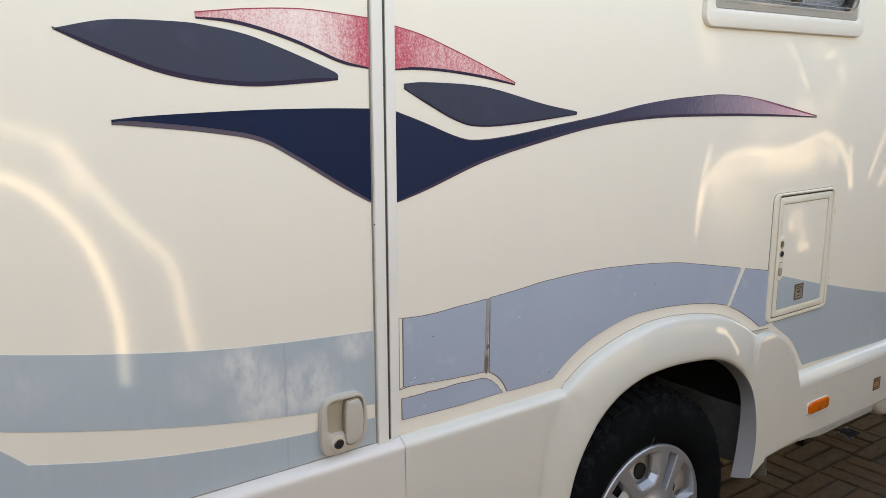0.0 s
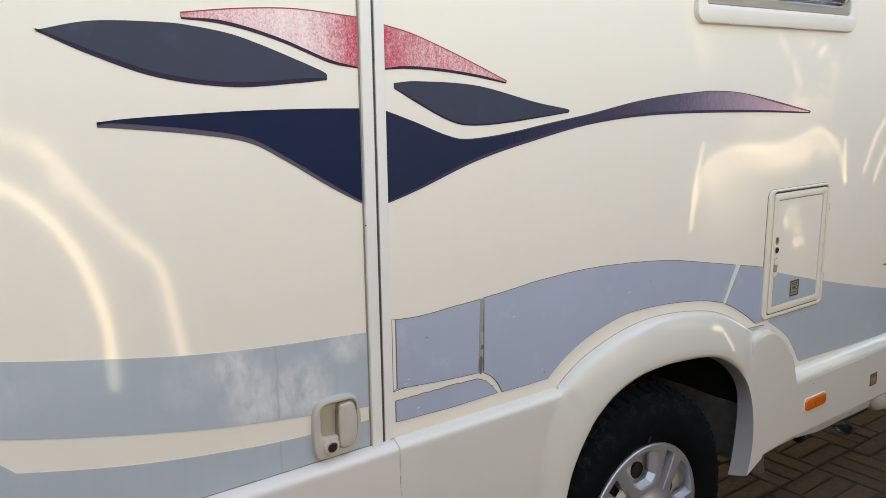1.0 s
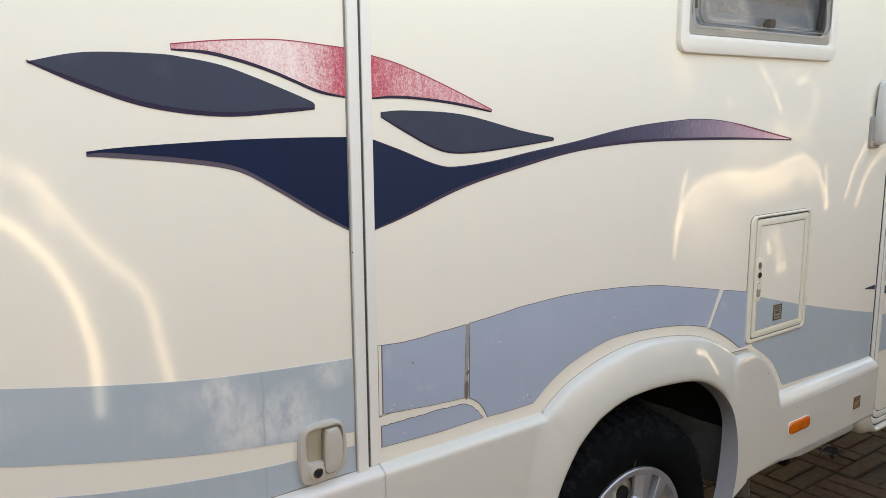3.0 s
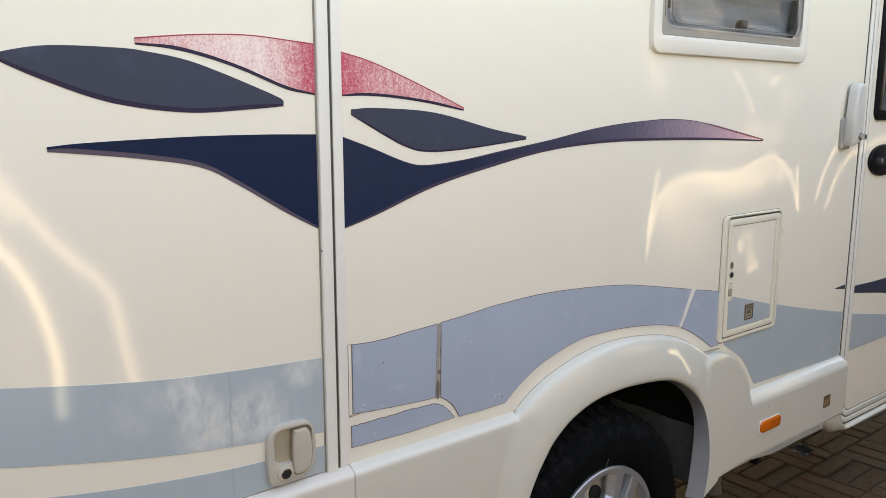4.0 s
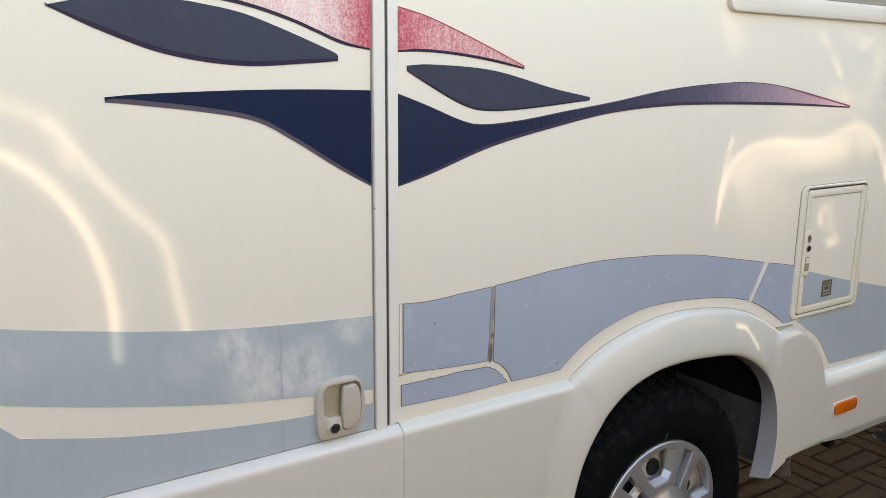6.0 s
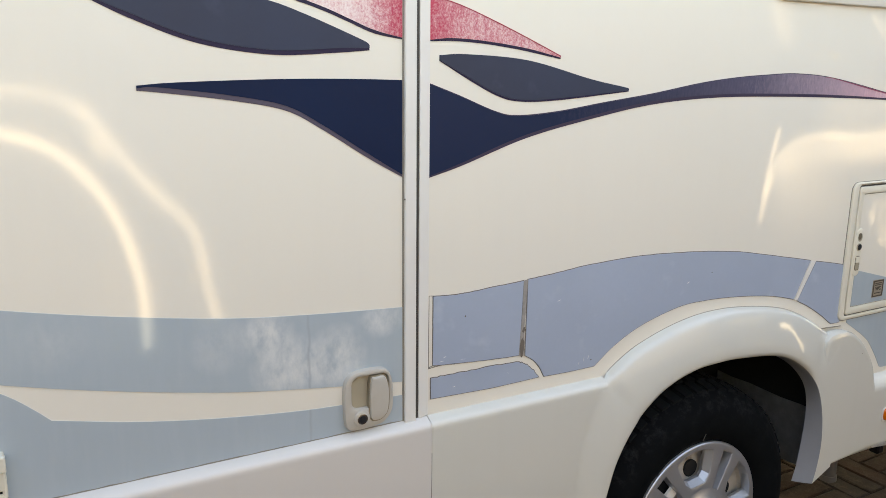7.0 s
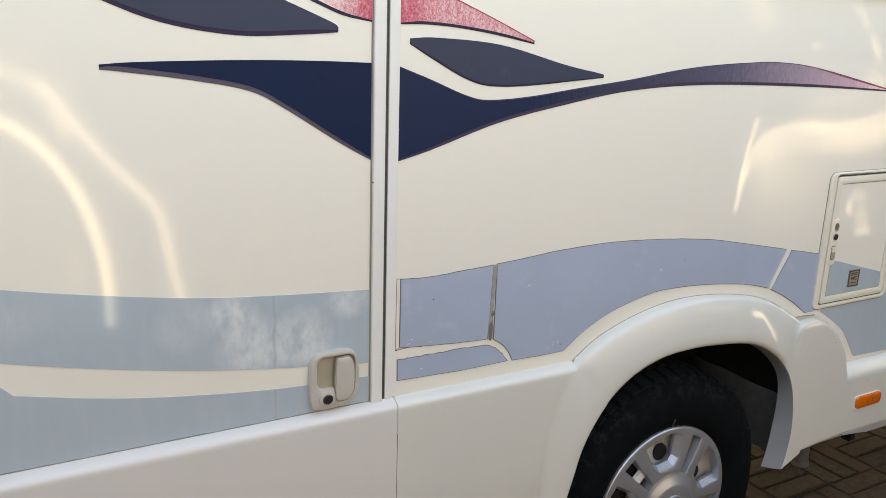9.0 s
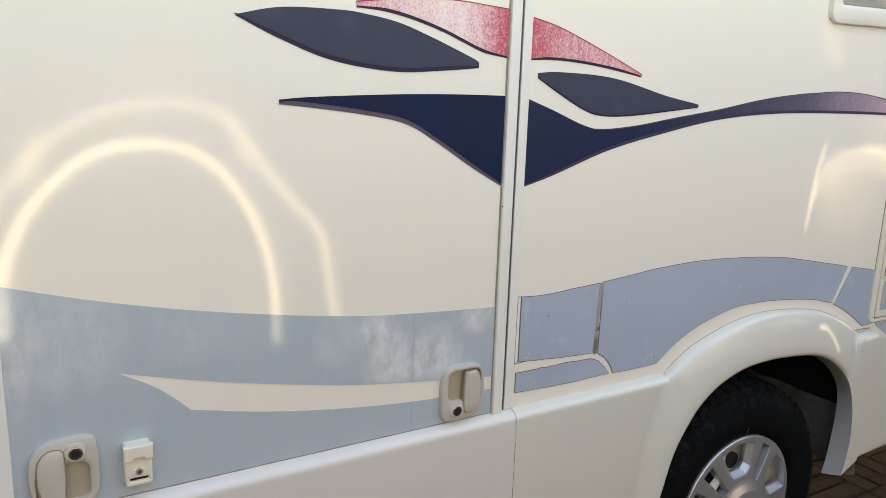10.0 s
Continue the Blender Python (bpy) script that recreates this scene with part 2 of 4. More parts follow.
def clinker(name):
    """Dark paving brick, each of its own tone, with lichen and grit."""
    m, nt, b = graph(name)
    info = nt.nodes.new("ShaderNodeObjectInfo")
    geo = nt.nodes.new("ShaderNodeNewGeometry")
    tone = calc(nt, "FRACT", calc(nt, "ADD", info.outputs["Random"], geo.outputs["Random Per Island"]))
    col = ramp(nt, tone, [(0.0, (0.052, 0.028, 0.017)), (0.3, (0.072, 0.035, 0.021)), (0.5, (0.035, 0.025, 0.018)), (0.7, (0.060, 0.038, 0.027)), (0.85, (0.079, 0.038, 0.022)), (1.0, (0.046, 0.038, 0.031))])
    broad = noise_tex(nt, 9, 6)
    col = mix(nt, ramp(nt, broad, [(0.42, (0, 0, 0)), (0.7, (0.7,) * 3)]), col, (0.044, 0.034, 0.026))
    lichen = ramp(nt, noise_tex(nt, 55, 6, rough=0.7), [(0.55, (0, 0, 0)), (0.70, (0.8,) * 3)])
    col = mix(nt, calc(nt, "MULTIPLY", lichen, broad), col, (0.125, 0.095, 0.072))
    nt.links.new(col, b.inputs["Base Color"])
    b.inputs["Roughness"].default_value = 0.9
    b.inputs["Specular IOR Level"].default_value = 0.25
    mottle = ramp(nt, noise_tex(nt, 34, 7, rough=0.75), [(0.46, (0, 0, 0)), (0.68, (0.75,) * 3)])
    col = mix(nt, mottle, col, (0.094, 0.063, 0.043))
    grit = ramp(nt, noise_tex(nt, 240, 3), [(0.40, (1, 1, 1)), (0.62, (0, 0, 0))])
    col = mix(nt, calc(nt, "MULTIPLY", grit, 0.3), col, (0.016, 0.012, 0.009))
    nt.links.new(col, b.inputs["Base Color"])
    relief(nt, b, noise_tex(nt, 60, 8, rough=0.75), 0.7, 0.005)
    return m


M_RED_A = faded_red("faded_red_vinyl_rear", [(0.325, 0.30), (0.37, 0.42), (0.45, 0.60), (0.515, 0.64), (0.555, 0.46), (0.590, 0.22), (0.612, 0.08)])
M_RED_B = faded_red("faded_red_vinyl_front", [(0.668, 0.08), (0.70, 0.22), (0.76, 0.32), (0.84, 0.37), (0.90, 0.38), (0.942, 0.22)])
M_RED_EDGE = surface("red_edge_vinyl", (0.40, 0.016, 0.055), 0.4, vary=0.1)
M_TAIL = fading_tail("fading_navy_vinyl")
M_BAND = faded_band("pale_blue_band_vinyl", [(0.372, 0.985, 0.05, 0.05, 1.0), (0.405, 0.925, 0.070, 0.060, 1.0), (0.490, 0.925, 0.062, 0.065, 1.0), (0.575, 0.980, 0.05, 0.035, 0.9), (0.30, 0.975, 0.06, 0.05, 0.4), (0.45, 0.90, 0.10, 0.025, 0.6), (-0.13, 1.04, 0.1, 0.10, 0.45), (-0.19, 1.02, 0.03, 0.12, 0.5), (0.06, 1.02, 0.05, 0.05, 0.25)], 0.441)
M_BAND_F = faded_band("pale_blue_band_vinyl_front", [(2.5, 0.66, 0.05, 0.05, 0.2)])
M_ACRYL = glassy("smoked_acrylic", (0.76, 0.81, 0.87), wave=0.55)
M_GLASS = glassy("door_glass", (0.70, 0.74, 0.76))
M_TYRE = rubber("tyre_rubber")
M_TREAD = surface("grey_tread_rubber", (0.0120, 0.0145, 0.0165), 0.9, vary=0.45, scale=20, spec=0.1)
M_BRICK = clinker("brown_paving_clinker")
M_AMBER, _nt, _b = graph("amber_lens")
_b.inputs["Base Color"].default_value = (0.74, 0.145, 0.007, 1)
_b.inputs["Roughness"].default_value = 0.18
_b.inputs["Coat Weight"].default_value = 0.6
relief(_nt, _b, noise_tex(_nt, 140, 1, (1, 1, 0.2)), 0.3, 0.002)


# ---- added spot lamps and pierced screens, out of view: they stand in for sunlight thrown back on to the shaded side by the panels of a car parked opposite ----
def glint(name, eye, strokes, x0, x1, z0, z1, watts, blur, cell=0.004, near=0.04):
    """An added narrow beam through a small unseen screen, whose gaps draw the thrown-back light on the plane y = 0."""
    beam = bpy.data.lights.new(name, "SPOT")
    beam.energy, beam.color, beam.spot_blend = watts, (1.0, 0.93, 0.80), 0.1
    beam.shadow_soft_size = blur * near / (1 - near) / 2
    e = Vector(eye)
    mid = Vector(((x0 + x1) / 2, 0, (z0 + z1) / 2))
    half = math.hypot(x1 - x0, z1 - z0) / 2
    beam.spot_size = 2 * math.atan(half * 1.05 / (mid - e).length)
    lamp_ob = new(name, beam)
    lamp_ob.matrix_world = look(e, mid)

    nx, nz = int((x1 - x0) / cell), int((z1 - z0) / cell)
    gx, gz = np.meshgrid(x0 + (np.arange(nx) + 0.5) * cell, z0 + (np.arange(nz) + 0.5) * cell, indexing="ij")
    open_part = np.zeros((nx, nz))
    for pts, width, much in strokes:
        near_d = np.full((nx, nz), 1e9)
        for (ax, az), (bx, bz) in zip(pts, pts[1:]):
            dx, dz = bx - ax, bz - az
            t = np.clip(((gx - ax) * dx + (gz - az) * dz) / (dx * dx + dz * dz + 1e-9), 0, 1)
            near_d = np.minimum(near_d, np.hypot(gx - ax - t * dx, gz - az - t * dz))
        d = near_d / width
        open_part = 1 - (1 - open_part) * (1 - much * np.exp(-d * d * 0.9))
    verts, faces = [], []

    def place(x, z):
        verts.append(tuple(e + (Vector((x, 0, z)) - e) * near))
        return len(verts) - 1

    for i in range(nx):
        for j in range(nz):
            x, z, p = x0 + i * cell, z0 + j * cell, open_part[i, j]
            w = cell * (1 - p) if p > 0.012 else cell
            faces.append([place(x, z), place(x + w, z), place(x + w, z + cell), place(x, z + cell)])
    xe, ze, far = x0 + nx * cell, z0 + nz * cell, 1.6
    for a, b, c, d in ((x0 - far, z0 - far, x0, ze + far), (xe, z0 - far, xe + far, ze + far), (x0, z0 - far, xe, z0), (x0, ze, xe, ze + far)):
        faces.append([place(a, b), place(c, b), place(c, d), place(a, d)])
    me = bpy.data.meshes.new("light_screen")
    me.from_pydata(verts, [], faces)
    me.materials.append(M_HOLE)
    tagged(new("light_screen", me), "small pierced screen added out of view to shape the glint beam", "screen", kind="structure")


# ---- building blocks ----
def part(name, bm, material, parent, label="", at=None, smooth=False, sharp=35):
    me = bpy.data.meshes.new(name)
    if smooth:
        for f in bm.faces:
            f.smooth = True
        for e in bm.edges:
            if len(e.link_faces) == 2 and e.calc_face_angle(0) > radians(sharp):
                e.smooth = False
    bm.to_mesh(me)
    bm.free()
    me.materials.append(material)
    ob = new(name, me)
    ob.parent = parent
    if at is not None:
        ob.matrix_basis = at
    return tagged(ob, label) if label else ob


def spline(pts, n=8):
    """A smooth line through a few control points."""
    P = [Vector(p) for p in pts]
    P = [2 * P[0] - P[1]] + P + [2 * P[-1] - P[-2]]
    out = []
    for a, b, c, d in zip(P, P[1:], P[2:], P[3:]):
        for i in range(n):
            t = i / n
            out.append(0.5 * (2 * b + (c - a) * t + (2 * a - 5 * b + 4 * c - d) * t * t + (3 * b - a - 3 * c + d) * t ** 3))
    out.append(P[-2])
    return [tuple(p) for p in out]


def tidy(line, eps=2e-4):
    out = []
    for p in line:
        if not out or math.dist(p, out[-1]) > eps:
            out.append(tuple(p))
    if math.dist(out[0], out[-1]) <= eps:
        out.pop()
    return out


def grown(line, d):
    """An outline moved outwards by d."""
    L = tidy(line)
    area = sum(a[0] * b[1] - b[0] * a[1] for a, b in zip(L, L[1:] + L[:1]))
    s = d if area > 0 else -d
    out = []
    for a, p, b in zip(L[-1:] + L[:-1], L, L[1:] + L[:1]):
        u, v = (Vector(p) - Vector(a)).normalized(), (Vector(b) - Vector(p)).normalized()
        n = Vector((u.y + v.y, -u.x - v.x))
        n = n.normalized() if n.length > 1e-6 else Vector((u.y, -u.x))
        k = max(0.5, n.dot(Vector((u.y, -u.x))))
        out.append((p[0] + n.x * s / k, p[1] + n.y * s / k))
    return out


def rounded(x0, z0, x1, z1, r, n=6):
    out = []
    for cx, cz, a0 in ((x1 - r, z1 - r, 0), (x0 + r, z1 - r, 90), (x0 + r, z0 + r, 180), (x1 - r, z0 + r, 270)):
        out += [(cx + r * math.cos(radians(a0 + 90 * i / n)), cz + r * math.sin(radians(a0 + 90 * i / n))) for i in range(n + 1)]
    return tidy(out)


def disc(cx, cz, rx, rz=None, n=28):
    rz = rz or rx
    return [(cx + rx * math.cos(2 * math.pi * i / n), cz + rz * math.sin(2 * math.pi * i / n)) for i in range(n)]


def prism(outline, front, back, holes=(), bevel=0.0, bm=None, hold=False):
    """An upright plate of the outline (x, z) between two depths; its front edges are rounded by bevel. hold: a narrow flat ring keeps the face flat in shading."""
    from mathutils.geometry import tessellate_polygon
    bm = bm or bmesh.new()
    loops = [tidy(outline)] + [tidy(h) for h in holes]
    steps = [(bevel, 0.0), (bevel * 0.3, bevel * 0.3), (0.0, bevel)] if bevel else [(0.0, 0.0)]
    if hold:
        steps.insert(0, (bevel * 1.4, 0.0))
    rings = []
    for inset, dy in steps:
        rings.append([[bm.verts.new((x, front + dy, z)) for x, z in (grown(l, -inset if i == 0 else inset) if inset else l)] for i, l in enumerate(loops)])
    rings.append([[bm.verts.new((x, back, z)) for x, z in l] for l in loops])
    flat = [v for l in rings[0] for v in l]
    tris = tessellate_polygon([[Vector((v.co.x, v.co.z, 0)) for v in l] for l in rings[0]])
    rear = [v for l in rings[-1] for v in l]
    for t in tris:
        if len(set(t)) == 3:
            for vs in (flat, rear):
                try:
                    bm.faces.new([vs[i] for i in t])
                except ValueError:
                    pass
    for a, b in zip(rings, rings[1:]):
        for la, lb in zip(a, b):
            for i in range(len(la)):
                j = (i + 1) % len(la)
                bm.faces.new((la[i], la[j], lb[j], lb[i]))
    bmesh.ops.recalc_face_normals(bm, faces=bm.faces[:])
    return bm


def box(x0, y0, z0, x1, y1, z1, bevel=0.0, bm=None):
    bm = bm or bmesh.new()
    made = bmesh.ops.create_cube(bm, size=1)["verts"]
    bmesh.ops.scale(bm, vec=(x1 - x0, y1 - y0, z1 - z0), verts=made)
    bmesh.ops.translate(bm, vec=((x0 + x1) / 2, (y0 + y1) / 2, (z0 + z1) / 2), verts=made)
    if bevel:
        bmesh.ops.bevel(bm, geom=list({e for v in made for e in v.link_edges}), offset=bevel, segments=3, profile=0.5, affect="EDGES")
    return bm


def grid_mesh(rows, closed=False):
    """A sheet through rows of points."""
    bm = bmesh.new()
    vs = [[bm.verts.new(p) for p in r] for r in rows]
    for a, b in zip(vs, vs[1:]):
        for i in range(len(a) - (0 if closed else 1)):
            j = (i + 1) % len(a)
            bm.faces.new((a[i], a[j], b[j], b[i]))
    return bm


def lathe(profile, cx, cz, n=64, bm=None):
    """Turned round an axle along y: profile of (radius, y)."""
    rows = [[(cx + r * math.cos(2 * math.pi * i / n), y, cz + r * math.sin(2 * math.pi * i / n)) for i in range(n)] for r, y in profile]
    b = grid_mesh(rows, True)
    bmesh.ops.recalc_face_normals(b, faces=b.faces[:])
    return b


def resample(line, n):
    L = [Vector(p) for p in line]
    d = [0.0]
    for a, b in zip(L, L[1:]):
        d.append(d[-1] + (b - a).length)
    out, k = [], 0
    for i in range(n):
        s = d[-1] * i / (n - 1)
        while k < len(d) - 2 and d[k + 1] < s:
            k += 1
        f = (s - d[k]) / max(1e-9, d[k + 1] - d[k])
        out.append(L[k].lerp(L[k + 1], min(1, f)))
    return out


ring = spline([(-0.195, 1.060), (-0.191, 1.130), (-0.179, 1.180), (-0.151, 1.232), (-0.114, 1.272), (-0.077, 1.300), (-0.041, 1.313), (0.006, 1.317), (0.050, 1.310), (0.088, 1.290), (0.120, 1.258), (0.148, 1.215), (0.168, 1.168), (0.181, 1.115), (0.187, 1.075), (0.188, 1.000)], 5)
halo = spline([(-0.200, 1.232), (-0.168, 1.276), (-0.132, 1.314), (-0.100, 1.341), (-0.052, 1.362), (-0.015, 1.370), (0.024, 1.375), (0.065, 1.371), (0.102, 1.359), (0.126, 1.344), (0.150, 1.313), (0.180, 1.268), (0.222, 1.216), (0.257, 1.179), (0.271, 1.148), (0.277, 1.100), (0.283, 1.065), (0.291, 1.030)], 5)
glint("wheel_glint", (-0.9, -2.4, 0.45), [
    (ring, 0.0080, 0.62), (ring, 0.020, 0.10), (halo[:46], 0.0095, 0.22), (halo[:46], 0.024, 0.06), (halo[45:], 0.0085, 0.34), (halo[45:], 0.018, 0.07),
    ([(-0.141, 1.315), (-0.150, 1.275)], 0.013, 0.22), ([(0.137, 1.310), (0.146, 1.286)], 0.010, 0.30), ([(0.140, 1.120), (0.143, 1.000)], 0.014, 0.06),
    ([(-0.02, 1.30), (0.03, 1.20), (-0.05, 1.1)], 0.16, 0.03)], -0.42, 0.42, 0.86, 1.46, GLINT, 0.010)
# this beam also draws highlights on the arch, skirt ledge, hatch and pane
glint("window_glint", (2.9, -2.5, 0.5), [
    (spline([(1.531, 1.082), (1.537, 1.150), (1.546, 1.211), (1.561, 1.278)], 4), 0.0072, 0.48), ([(1.536, 1.13), (1.552, 1.17)], 0.010, 0.25),
    (spline([(1.541, 1.150), (1.552, 1.181), (1.568, 1.209), (1.590, 1.232), (1.637, 1.253), (1.688, 1.264), (1.741, 1.265), (1.808, 1.259)], 4), 0.0115, 0.34),
    (spline([(1.741, 1.265), (1.808, 1.259), (1.889, 1.258), (1.947, 1.267), (2.006, 1.283), (2.073, 1.297), (2.136, 1.279), (2.184, 1.249), (2.223, 1.199), (2.249, 1.144)], 5), 0.0120, 0.36),
    (spline([(1.600, 1.205), (1.682, 1.236), (1.791, 1.236), (1.907, 1.232), (2.004, 1.245), (2.075, 1.262), (2.140, 1.240)], 4), 0.030, 0.30), ([(1.61, 1.17), (1.72, 1.19)], 0.05, 0.14), ([(1.62, 1.20), (1.66, 1.10), (1.75, 1.12)], 0.07, 0.09),
    ([(1.83, 1.225), (2.02, 1.235)], 0.040, 0.23), ([(1.76, 1.32), (1.95, 1.34), (2.10, 1.37)], 0.045, 0.12),
    (spline([(2.230, 1.258), (2.240, 1.198), (2.249, 1.144)], 4), 0.0075, 0.42), (spline([(2.361, 1.165), (2.391, 1.230), (2.437, 1.291), (2.486, 1.329)], 4), 0.010, 0.34),
    (spline([(2.432, 1.138), (2.462, 1.196), (2.508, 1.250), (2.60, 1.300), (2.80, 1.34)], 4), 0.011, 0.36),
    ([(1.585, 0.828), (1.606, 0.823), (1.616, 0.820)], 0.0060, 1.0), ([(1.618, 0.816), (1.636, 0.797), (1.648, 0.780), (1.664, 0.756)], 0.0040, 0.95), ([(1.40, 0.862), (1.46, 0.857), (1.52, 0.849)], 0.0060, 0.20),
    ([(1.937, 1.064), (1.944, 1.046)], 0.010, 0.42), ([(1.950, 1.085), (1.985, 1.088)], 0.012, 0.16), ([(1.990, 0.990), (2.004, 0.984)], 0.009, 0.40), ([(2.022, 0.994), (2.034, 0.986)], 0.008, 0.38), ([(2.000, 1.02), (2.015, 1.00)], 0.020, 0.16), ([(1.98, 1.06), (1.99, 1.04)], 0.024, 0.14),
    ([(1.792, 0.762), (1.812, 0.766), (1.840, 0.766)], 0.0040, 0.60), ([(2.04, 0.5975), (2.16, 0.5970), (2.30, 0.5965)], 0.0034, 0.50), ([(2.30, 0.5965), (2.40, 0.5960)], 0.0030, 0.20),
    ([(1.525, 1.527), (1.548, 1.499)], 0.028, 0.22), ([(1.493, 1.593), (1.500, 1.560)], 0.022, 0.14),
    ([(1.858, 1.537), (1.904, 1.501)], 0.010, 0.24), ([(1.934, 1.469), (1.969, 1.426)], 0.009, 0.30), ([(2.053, 1.505), (2.091, 1.518)], 0.009, 0.34),
    ([(1.723, 1.449), (1.732, 1.446)], 0.008, 0.34), ([(2.138, 1.475), (2.146, 1.440)], 0.020, 0.16), ([(1.95, 1.385), (2.0, 1.365)], 0.018, 0.18), ([(1.99, 1.525), (2.03, 1.535)], 0.016, 0.12),
    (spline([(1.780, 1.690), (1.795, 1.664), (1.814, 1.658), (1.825, 1.649), (1.810, 1.639), (1.768, 1.634), (1.718, 1.630), (1.682, 1.632), (1.670, 1.645), (1.660, 1.680)], 4), 0.0065, 0.75), (spline([(1.925, 1.641), (2.028, 1.634), (2.150, 1.630)], 4), 0.0045, 0.50), ([(1.73, 1.66), (1.76, 1.70)], 0.03, 0.25), ([(2.071, 1.684), (2.112, 1.662), (2.152, 1.651)], 0.007, 0.45)],
      1.40, 2.90, 0.56, 1.76, GLINT * 1.25, 0.011)


# ---- the motorhome: body ----
van = tagged(new("motorhome"), "white motorhome with faded navy, red and pale blue stripes", "motorhome")
TOP, BACK, TAIL, NOSE = 2.72, 2.2, -2.3, 4.7


def wall(name, outline, holes=(), label=""):
    return part(name, prism(outline, 0.0, 0.032, holes), M_WHITE, van, label)


wall("rear_side_panel", [(TAIL, 0.70), (-0.238, 0.70), (-0.238, TOP), (TAIL, TOP)])
wall("locker_door_panel", [(-0.202, 0.70), (0.618, 0.70), (0.618, TOP), (-0.202, TOP)], label="cream side panel with pale blue band")
low = spline([(0.668, 0.70), (1.0, 0.72), (1.16, 0.79), (1.30, 0.83), (1.48, 0.84), (1.64, 0.815), (1.76, 0.75), (1.9, 0.66), (2.0, 0.55)])
WIN = (1.520, 1.608, 2.156, 2.14)
wall("front_side_panel", low + [(2.612, 0.52), (2.612, TOP), (0.668, TOP)], [rounded(*WIN, 0.045)], "cream side panel above the wheel arch")
wall("cab_side_panel", [(3.42, 0.35), (NOSE, 0.35), (NOSE, TOP), (3.42, TOP)])
wall("door_header_panel", [(2.616, 2.28), (3.416, 2.28), (3.416, TOP), (2.616, TOP)])
part("roof", box(TAIL, 0.0, TOP + 0.002, NOSE, BACK, TOP + 0.04, 0.01), M_WHITE, van)
part("far_side_panel", box(TAIL, BACK - 0.03, 0.35, NOSE, BACK, TOP), M_WHITE, van)
part("rear_panel", box(TAIL - 0.03, 0.0, 0.35, TAIL - 0.001, BACK, TOP), M_WHITE, van)
part("nose_panel", box(NOSE + 0.001, 0.0, 0.35, NOSE + 0.03, BACK, TOP), M_WHITE, van)
part("floor_pan", box(TAIL, 0.36, 0.46, NOSE, BACK - 0.04, 0.50), M_LINER, van)
part("inner_lining", box(1.3, 0.75, 0.6, 3.3, 0.77, 2.6), M_INSIDE, van)

# upright cover strips over the panel joints
part("cover_strip", prism([(0.6185, 0.777), (0.6405, 0.774), (0.6405, TOP), (0.6185, TOP)], -0.007, 0.01, bevel=0.002), M_TRIM, van, "off-white aluminium cover strip")
part("cover_strip", prism([(0.6475, 0.779), (0.6668, 0.783), (0.6668, TOP), (0.6475, TOP)], -0.0034, 0.01, bevel=0.001), M_TRIM, van, "off-white aluminium cover strip")
part("strip_seal", prism([(0.641, 0.775), (0.647, 0.779), (0.647, TOP), (0.641, TOP)], -0.001, 0.012), M_SEAL, van, "dark rubber insert between the strips")
# shadow along the cover strip's left edge, painted as a thin dark line
part("strip_shadow_line", prism([(0.6155, 0.777), (0.6183, 0.777), (0.6183, TOP), (0.6155, TOP)], -0.0012, 0.01), M_GROOVE, van)
part("cover_strip", prism([(-0.2395, 0.77), (-0.2005, 0.77), (-0.2005, TOP), (-0.2395, TOP)], -0.006, 0.01, bevel=0.002), M_TRIM, van, "off-white aluminium cover strip")


# ---- vinyl stripes ----
def stripe(name, upper, lower, fill, edge, rim=0.0055, label="", n=8, crown=-0.0012):
    """A stripe between two lines that run the same way; its lower edge is bound by a darker rim."""
    up, lo = spline(upper, n), spline(lower, n)
    base = part(name, prism([(x, z + crown) for x, z in up] + lo[::-1], -0.0010, 0.002), edge, van, label)
    lift = [(x, z + rim * min(1, 0.45 + 3 * i / len(lo), 0.45 + 3 * (len(lo) - i) / len(lo))) for i, (x, z) in enumerate(lo)]
    inner = prism(up + lift[::-1], -0.0017, 0.0)
    part("stripe_face", inner, fill, base)
    if fill in (M_RED_A, M_RED_B):
        part("stripe_edge", prism(up + [(x, z - 0.0018) for x, z in up[::-1]], -0.0021, 0.0), M_RED_EDGE, base)
    return base


stripe("leaf_stripe", [(0.134, 1.501), (0.205, 1.5155), (0.300, 1.517), (0.345, 1.513), (0.400, 1.5035), (0.452, 1.487), (0.506, 1.467), (0.549, 1.450), (0.557, 1.444)],
       [(0.134, 1.500), (0.200, 1.470), (0.288, 1.440), (0.397, 1.426), (0.500, 1.431), (0.557, 1.436)], M_SLATE, M_NAVY_EDGE, 0.007, "slate-blue leaf-shaped vinyl stripe with navy rim")
stripe("red_stripe", [(0.3255, 1.5325), (0.412, 1.542), (0.500, 1.546), (0.585, 1.5405), (0.6155, 1.538)],
       [(0.3260, 1.5225), (0.376, 1.519), (0.428, 1.509), (0.483, 1.493), (0.522, 1.4785), (0.566, 1.4625), (0.6155, 1.4545)], M_RED_A, M_NAVY_EDGE, 0.0055, "red vinyl stripe chalked pink and white by weather")
stripe("red_stripe", [(0.6655, 1.528), (0.720, 1.516), (0.778, 1.497), (0.856, 1.468), (0.940, 1.4345)],
       [(0.6655, 1.453), (0.715, 1.4545), (0.775, 1.4515), (0.850, 1.443), (0.940, 1.4285)], M_RED_B, M_NAVY_EDGE, 0.005, "red vinyl stripe chalked pink by weather")
